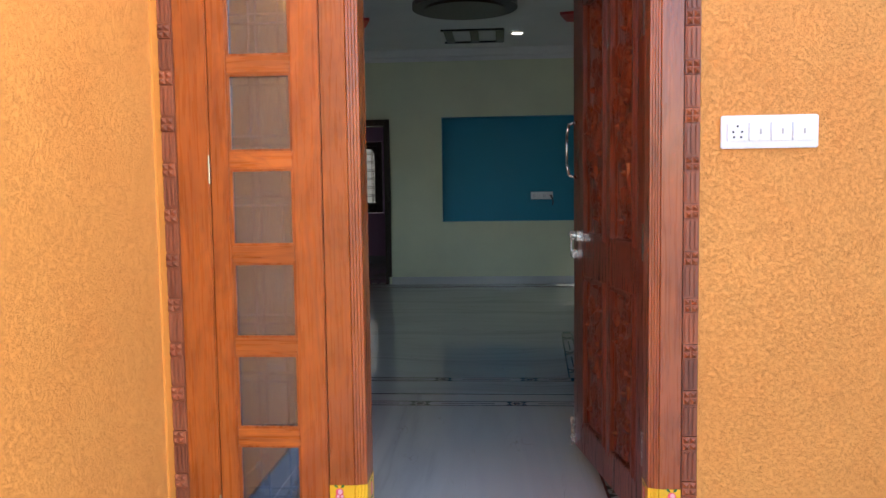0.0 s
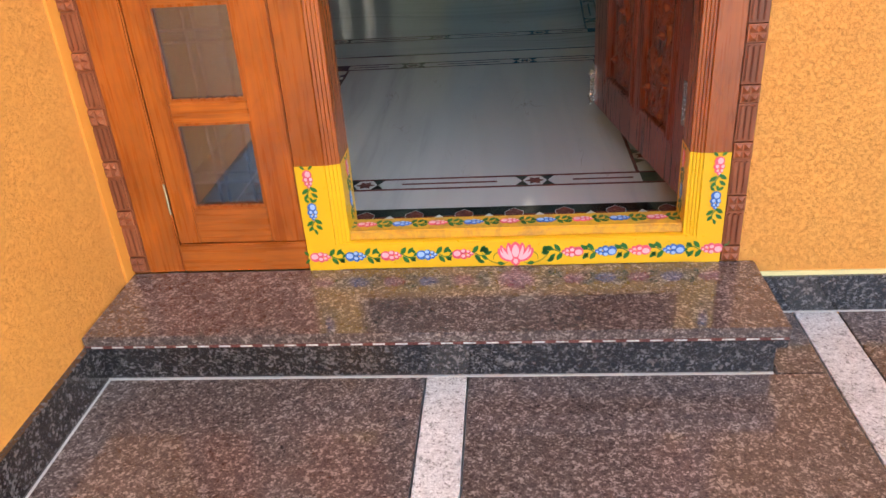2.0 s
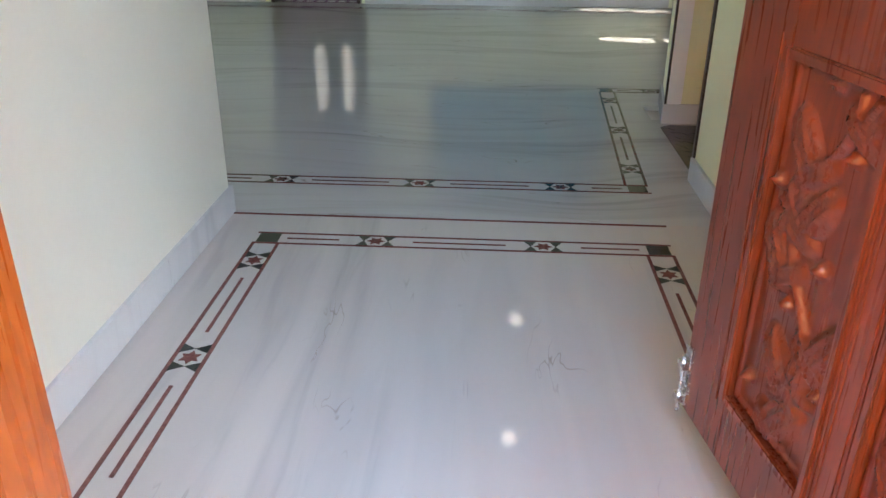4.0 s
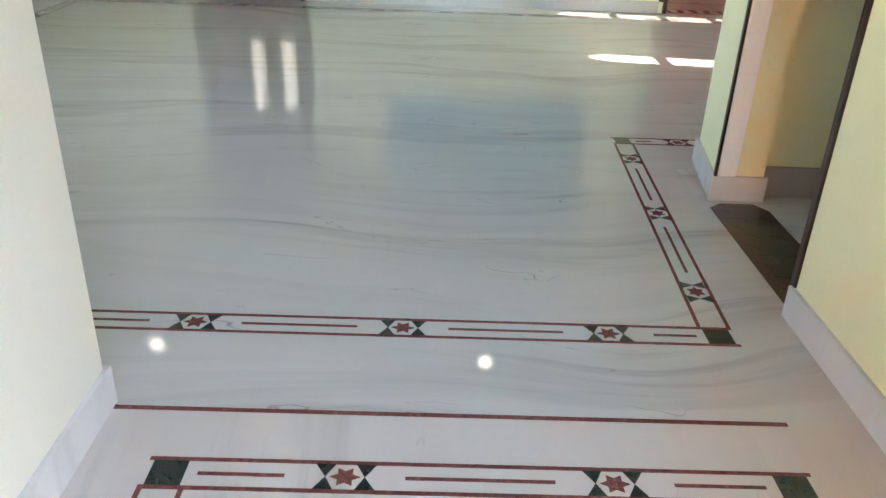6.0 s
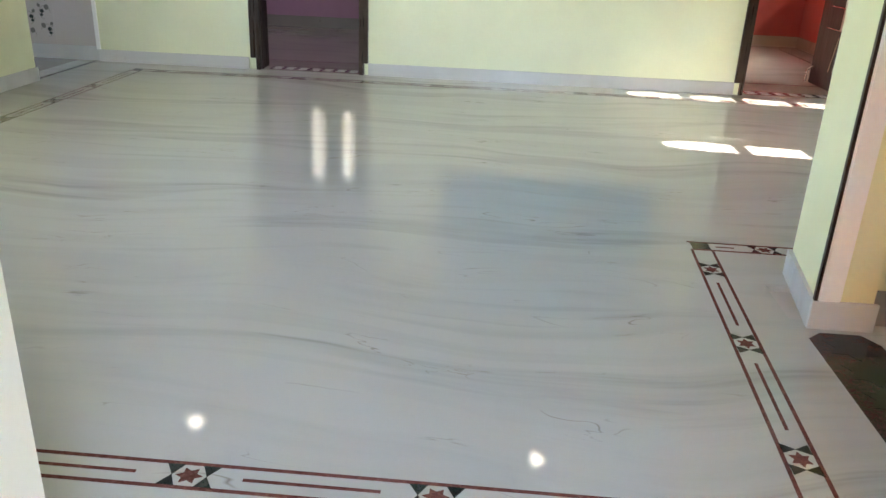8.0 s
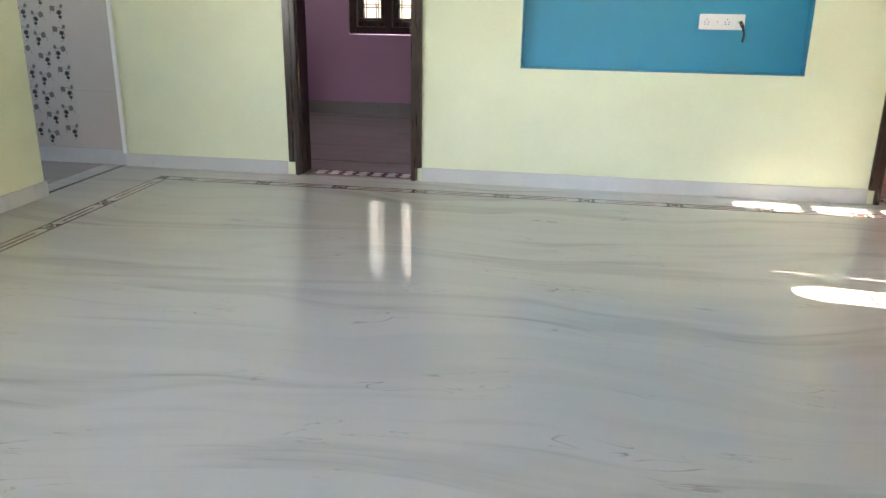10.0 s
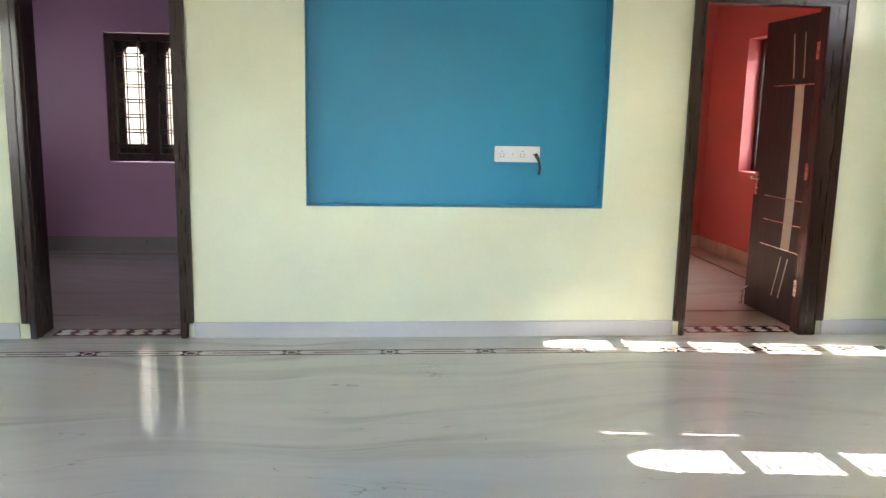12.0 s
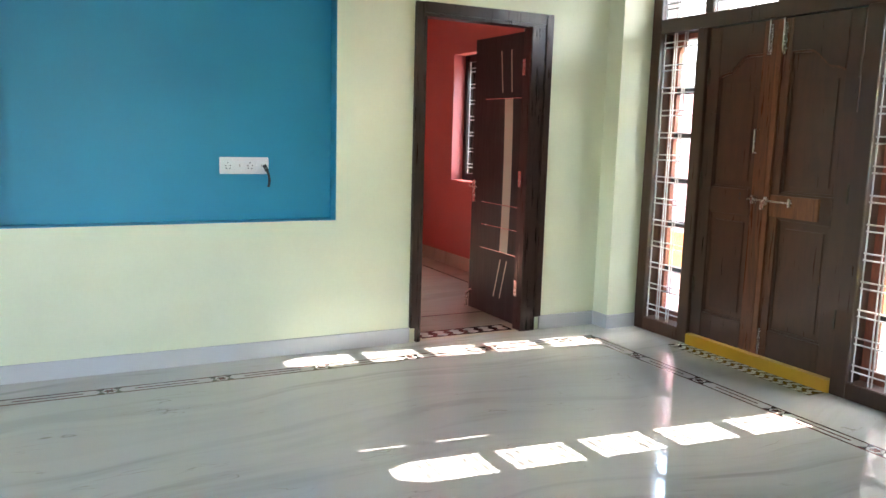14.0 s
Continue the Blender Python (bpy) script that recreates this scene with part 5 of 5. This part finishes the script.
def panel_leaf(y0, y1, meet):
    """One leaf; meet is +1 where the meeting edge is at y1, -1 where it is at y0."""
    x0, x1 = 3.462, 3.50
    lf = part("leaf", bx(x0 + 0.020, x1 - 0.004, y0 + 0.08, y1 - 0.08, 0.16, 2.06), WALNUT, dd, "door leaf with arched panels")
    inner = (y1 - 0.10, y1) if meet > 0 else (y0, y0 + 0.10)
    outer = (y0, y0 + 0.10) if meet > 0 else (y1 - 0.10, y1)
    part("stile", bx(x0, x1, inner[0], inner[1], 0.08, 2.105, bev=0.003), WALNUT_MID, lf, "lighter brown meeting stile")
    part("stile", bx(x0, x1, outer[0], outer[1], 0.08, 1.56, bev=0.003), WALNUT, lf)
    g0, g1 = (outer[0] + 0.013, outer[1]) if meet > 0 else outer
    part("stile", bx(x0, x1, g0, g1, 1.56, 2.105, bev=0.003), WALNUT, lf)
    a, b = y0 + 0.10, y1 - 0.10
    for z0, z1 in ((0.08, 0.25), (0.93, 1.09)):
        part("rail", bx(x0, x1, a, b, z0, z1, bev=0.003), WALNUT, lf)
    k = 20

    def zarch(f):
        g = f if meet > 0 else 1 - f
        e = min(1, max(0, (g - 0.12) / 0.55))
        return 1.79 + 0.022 * math.sin(math.pi * min(1, g / 0.30)) + 0.125 * e * e * (3 - 2 * e)

    for wide, lift, xa, xb, nm, mt in ((0.0, 0.0, x0, x1, "arched_rail", WALNUT), (0.014, -0.014, x0 + 0.008, x0 + 0.019, "arched_bead", WALNUT_MID)):
        bm = bmesh.new()
        for i in range(k):
            f0, f1 = i / k, (i + 1) / k
            p0, p1 = (a + (b - a) * f0, zarch(f0) + lift), (a + (b - a) * f1, zarch(f1) + lift)
            t0, t1 = (2.105, 2.105) if nm == "arched_rail" else (p0[1] + 0.016, p1[1] + 0.016)
            v = [bm.verts.new((xx, yy, zz)) for xx in (xa, xb) for yy, zz in (p0, p1, (p1[0], t1), (p0[0], t0))]
            for f in ((0, 1, 2, 3), (7, 6, 5, 4), (0, 4, 5, 1), (1, 5, 6, 2), (2, 6, 7, 3), (3, 7, 4, 0)):
                bm.faces.new([v[j] for j in f])
        bmesh.ops.remove_doubles(bm, verts=bm.verts, dist=0.0002)
        part(nm, bm, mt, lf)
    for z0, z1 in ((0.25, 0.93), (1.09, 1.79)):
        bead = bmesh.new()
        box(bead, x0 + 0.008, x0 + 0.019, a, a + 0.014, z0, z1, bev=0.003)
        box(bead, x0 + 0.008, x0 + 0.019, b - 0.014, b, z0, z1, bev=0.003)
        box(bead, x0 + 0.008, x0 + 0.019, a + 0.014, b - 0.014, z0, z0 + 0.014, bev=0.003)
        if z0 < 1:
            box(bead, x0 + 0.008, x0 + 0.019, a + 0.014, b - 0.014, z1 - 0.014, z1, bev=0.003)
        part("bead", bead, WALNUT, lf)
    part("raised_panel", bx(x0 + 0.013, x0 + 0.024, a + 0.045, b - 0.045, 0.295, 0.885, bev=0.005), WALNUT, lf)
    part("raised_panel", bx(x0 + 0.013, x0 + 0.024, a + 0.045, b - 0.045, 1.135, 1.75, bev=0.005), WALNUT, lf)
    hy = y0 + 0.012 if meet > 0 else y1 - 0.012
    for zc in (0.42, 1.12, 1.80):
        hg = bmesh.new()
        box(hg, x0 - 0.0025, x0, hy - 0.012, hy + 0.012, zc - 0.055, zc + 0.055)
        rod(hg, (x0 - 0.006, hy, zc - 0.055), (x0 - 0.006, hy, zc + 0.055), 0.005, 8)
        part("hinge", hg, DARKBAR, lf, "dull bronze butt hinge")


MIDY = 6.652
panel_leaf(DY0 + 0.006, MIDY - 0.007, 1)
panel_leaf(MIDY + 0.003, DY1 - 0.001, -1)
# unseen outer strip and the top one below: added to block sun leaks
part("outer_strip", bx(3.50, 3.515, MIDY - 0.03, MIDY + 0.03, 0.30, 2.1, bev=0.002), WALNUT, dd)
part("meeting_strip", bx(3.446, 3.462, MIDY - 0.046, MIDY - 0.008, 0.085, 2.1, bev=0.002), WALNUT_LT, dd, "lighter brown meeting strip")
part("top_stop", bx(3.502, 3.53, DY0 + 0.001, DY1, 2.07, 2.109), WALNUT, dd)
kh = bmesh.new()
for yy, zc in ((6.84, 1.06), (6.84, 1.03)):
    rod(kh, (3.4605, yy, zc), (3.4635, yy, zc), 0.008, 10)
part("keyhole", kh, BLACKP, dd)
lb = bmesh.new()
rod(lb, (3.44, 6.44, 1.035), (3.44, 6.76, 1.035), 0.006, 8)
for yy in (6.45, 6.62, 6.72):
    box(lb, 3.43, 3.464, yy - 0.010, yy + 0.010, 1.01, 1.06, bev=0.002)
box(lb, 3.43, 3.446, 6.625, 6.655, 0.98, 1.03, bev=0.002)
part("bolt", lb, STEEL, dd, "steel sliding bolt")
part("lock_block", bx(3.448, 3.463, 6.26, 6.60, 0.945, 1.075, bev=0.003), WALNUT_LT, dd, "pale new wooden block behind the bolt")
ph = bmesh.new()
for p, q in (((3.44, 6.745, 1.46), (3.44, 6.745, 1.32)), ((3.462, 6.745, 1.46), (3.44, 6.745, 1.46)), ((3.462, 6.745, 1.32), (3.44, 6.745, 1.32))):
    rod(ph, p, q, 0.006, 8)
part("handle", ph, STEEL, dd, "steel pull handle")
for yy in (6.70, 6.60):
    tb = bmesh.new()
    box(tb, 3.456, 3.463, yy - 0.015, yy + 0.015, 1.90, 2.08)
    rod(tb, (3.45, yy, 1.92), (3.45, yy, 2.11), 0.006, 8)
    part("tower_bolt", tb, STEEL, dd, "steel tower bolt")
tb = bmesh.new()
box(tb, 3.452, 3.463, 6.59, 6.62, 0.09, 0.25)
part("tower_bolt", tb, STEEL, dd, "dark tower bolt at the foot")

# ---- bedroom windows ----
pwn = thing("window", (-2.4, PWY, 0.88), "dark wooden two-light window with a white grille in the purple bedroom", "window", kind="structure")
for a in ((-2.84, -2.76, 0.88, 2.10), (-2.04, -1.96, 0.88, 2.10), (-2.76, -2.04, 0.88, 0.955), (-2.76, -2.04, 2.03, 2.10), (-2.44, -2.36, 0.955, 2.03)):
    part("frame", bx(a[0], a[1], PWY - 0.012, PWY + 0.10, a[2], a[3], bev=0.003), DARKWOOD, pwn)


def arched_x(parent, x0, x1, z0, z1, y, stile, rails, mt):
    """The same casement across x."""
    rot = Matrix(((0, 1, 0, 0), (1, 0, 0, 0), (0, 0, 1, 0), (0, 0, 0, 1)))
    a, b = x0 + stile, x1 - stile
    part("stile", bx(x0, a, y, y + 0.035, z0, z1), mt, parent)
    part("stile", bx(b, x1, y, y + 0.035, z0, z1), mt, parent)
    r, k, zt = (b - a) / 2, 24, z1 - 0.03
    bm = bmesh.new()
    arch = []
    for i in range(k + 1):
        t = math.pi * i / k
        lob = 1 - 0.13 * abs(math.sin(3 * t))
        arch.append(((a + b) / 2 + r * math.cos(t) * (1 if i in (0, k) else lob), zt - r * 1.02 + r * 0.9 * math.sin(t) * lob))
    for (p, q) in zip(arch, arch[1:]):
        v = [bm.verts.new((xx, yy, zz)) for yy in (y, y + 0.035) for xx, zz in (p, q, (q[0], z1), (p[0], z1))]
        for f in ((0, 1, 2, 3), (7, 6, 5, 4), (0, 4, 5, 1), (1, 5, 6, 2), (2, 6, 7, 3), (3, 7, 4, 0)):
            bm.faces.new([v[j] for j in f])
    bmesh.ops.remove_doubles(bm, verts=bm.verts, dist=0.0002)
    part("arched_head", bm, mt, parent)
    part("rail", bx(a, b, y, y + 0.035, z0, z0 + 0.085), mt, parent)
    g = part("pane", bx(a, b, y + 0.014, y + 0.018, z0 + 0.085, zt), GLASS, parent)
    g.visible_shadow = False


for x0, x1 in ((-2.76, -2.44), (-2.36, -2.04)):
    arched_x(pwn, x0, x1, 0.955, 2.03, PWY + 0.06, 0.062, (), DARKWOOD)
    g = bmesh.new()
    for f in (0.25, 0.33, 0.67, 0.75):
        rod(g, (x0 + (x1 - x0) * f, PWY + 0.03, 0.955), (x0 + (x1 - x0) * f, PWY + 0.03, 2.03), 0.0068, 6)
    for i in range(7):
        zc = 1.03 + i * 0.145
        for dz in (-0.014, 0.014):
            rod(g, (x0, PWY + 0.03, zc + dz), (x1, PWY + 0.03, zc + dz), 0.0068, 6)
    part("grille", g, DARKBAR, pwn, "dark double-bar grille")

rwn = thing("window", (3.5, 10.05, 0.905), "dark wooden window with a white grille in the coral bedroom", "window", kind="structure")
for a in ((9.5, 9.57, 0.905, 2.18), (10.53, 10.6, 0.905, 2.18), (9.57, 10.53, 0.905, 0.975), (9.57, 10.53, 2.11, 2.18), (10.02, 10.08, 0.975, 2.11)):
    part("frame", bx(3.48, 3.58, a[0], a[1], a[2], a[3], bev=0.003), DARKWOOD, rwn)
for y0, y1 in ((9.57, 10.02), (10.08, 10.53)):
    bar_grille(rwn, y0, y1, 0.975, 2.11, 3.50)
    arched_sash(rwn, y0, y1, 0.975, 2.11, 3.54, (), 0.05, DARKWOOD)

# ---- kitchen tiles ----
kt = thing("kitchen_tiles", (-4.6, 7.93, 0.12), "pale floral ceramic wall tiles in the kitchen", "wall tiles", kind="structure")
TW, TH = 0.30, 0.45
tile_me = finish(bx(-TW / 2 + 0.001, TW / 2 - 0.001, -0.008, 0.0, -TH / 2 + 0.001, TH / 2 - 0.001), "tile", TILE_PALE)
RXM = Matrix.Rotation(radians(90), 4, "X")
dk_bm, md_bm, st_bm = bmesh.new(), bmesh.new(), bmesh.new()


def tile_stem(pts, w):
    for (x0, z0), (x1, z1) in zip(pts, pts[1:]):
        d = Vector((x1 - x0, z1 - z0)).normalized() * w
        prism(st_bm, [(x0 + d.y, z0 - d.x), (x1 + d.y, z1 - d.x), (x1 - d.y, z1 + d.x), (x0 - d.y, z0 + d.x)], 0, 0.0004, RXM)


for col in range(2):
    for row in range(3):
        cx, cz, s = -0.075 + 0.15 * col, -0.15 + 0.15 * row + (0.05 if col else 0.0), (1 if (row + col) % 2 else -1)
        prism(md_bm, leaf_pts(cx - 0.010 * s, cz + 0.010, 0.052, 0.046, radians(100 + 30 * s)), 0.0, 0.0006, RXM)
        prism(dk_bm, leaf_pts(cx + 0.004 * s, cz - 0.004, 0.042, 0.040, radians(90 - 75 * s)), 0.0, 0.0008, RXM)
        prism(dk_bm, disc_pts(cx + 0.030 * s, cz - 0.030, 0.014, 0.012), 0.0, 0.0007, RXM)
        prism(md_bm, leaf_pts(cx + 0.036 * s, cz + 0.034, 0.036, 0.030, radians(90 - 40 * s)), 0.0, 0.0006, RXM)
        tile_stem([(cx + 0.05 * s * math.cos(t * 0.45), cz - 0.01 + 0.055 * math.sin(t * 0.45)) for t in range(-3, 8)], 0.0016)
        tile_stem([(cx + 0.05 * s, cz + 0.02), (cx + 0.058 * s, cz + 0.045), (cx + 0.050 * s, cz + 0.07)], 0.0010)
leaf_meshes = [("tile_leaf", finish(dk_bm, "tile_leaf", LEAFDK)), ("pale_leaf", finish(md_bm, "pale_leaf", LEAFRED)), ("tile_stem", finish(st_bm, "tile_stem", LEAFRED))]
for i in range(5):
    for k2 in range(5):
        c = Matrix.Translation((-4.136 - TW / 2 - i * TW, 7.93, 0.12 + TH / 2 + k2 * TH))
        t = piece("tile", tile_me, kt, c)
        for nm, me in leaf_meshes:
            o = new(nm, me)
            o.parent = t
            o.location = (0, -0.0085, 0)
plain = finish(bx(-0.185, 0.185, -0.008, 0.0, -TH / 2 + 0.001, TH / 2 - 0.001), "plain_tile", TILE_PALE)
for k2 in range(5):
    piece("plain_tile", plain, kt, Matrix.Translation((-3.951, 7.93, 0.12 + TH / 2 + k2 * TH)))

# ---- ceiling dressing ----
cor = bmesh.new()
box(cor, -3.75, 3.19, 7.80, 7.9, CEIL - 0.10, CEIL, bev=0.01)
box(cor, -3.75, 3.19, 7.86, 7.9, CEIL - 0.15, CEIL - 0.10, bev=0.008)
solid("cornice", cor, WHITE, "white plaster cornice")
med = thing("ceiling_medallion", (-0.27, 5.4, CEIL), "dark brown painted round ceiling medallion", "ceiling ornament")
mm = bmesh.new()
prism(mm, disc_pts(-0.27, 5.4, 0.52, 0.52, 40), CEIL - 0.05, CEIL)
part("disc", mm, CEILDK, med)
ring = bmesh.new()
prism(ring, disc_pts(-0.27, 5.4, 0.40, 0.40, 40), CEIL - 0.075, CEIL - 0.05)
part("inner_ring", ring, WALNUT, med)
for s in (-1, 1):
    w_ = thing("ceiling_wedge", (-0.3 + s * 1.2, 6.1, CEIL), "red painted wedge on the ceiling", "ceiling ornament")
    wb = bmesh.new()
    prism(wb, [(-0.3 + s * 1.0 - 0.0, 5.9), (-0.3 + s * 1.45, 5.8), (-0.3 + s * 1.45, 6.3), (-0.3 + s * 1.1, 6.25)][::s], CEIL - 0.03, CEIL)
    part("panel", wb, CEILRED, w_)
ty_ = thing("ceiling_frame", (-0.2, 7.0, CEIL), "dark painted ladder pattern on the ceiling", "ceiling ornament")
lad = bmesh.new()
box(lad, -0.60, 0.12, 6.62, 6.66, CEIL - 0.02, CEIL)
box(lad, -0.60, 0.12, 7.36, 7.40, CEIL - 0.02, CEIL)
for xx in (-0.52, -0.22, 0.08):
    box(lad, xx - 0.05, xx + 0.05, 6.66, 7.36, CEIL - 0.02, CEIL)
part("bars", lad, INGREEN, ty_)
for cx, cy in ((0.28, 6.89), (-2.82, 7.03), (0.18, 4.9), (-2.76, 4.9)):
    d = thing("downlight", (cx, cy, CEIL), "lit round recessed ceiling light", "ceiling light", group="ceiling lights")
    rg = bmesh.new()
    prism(rg, disc_pts(cx, cy, 0.075, 0.075, 28), CEIL - 0.012, CEIL)
    part("trim_ring", rg, WHITE, d)
    gl = bmesh.new()
    prism(gl, disc_pts(cx, cy, 0.06, 0.06, 28), CEIL - 0.016, CEIL - 0.0125)
    part("diffuser", gl, LAMPGLOW, d, "glowing white diffuser")
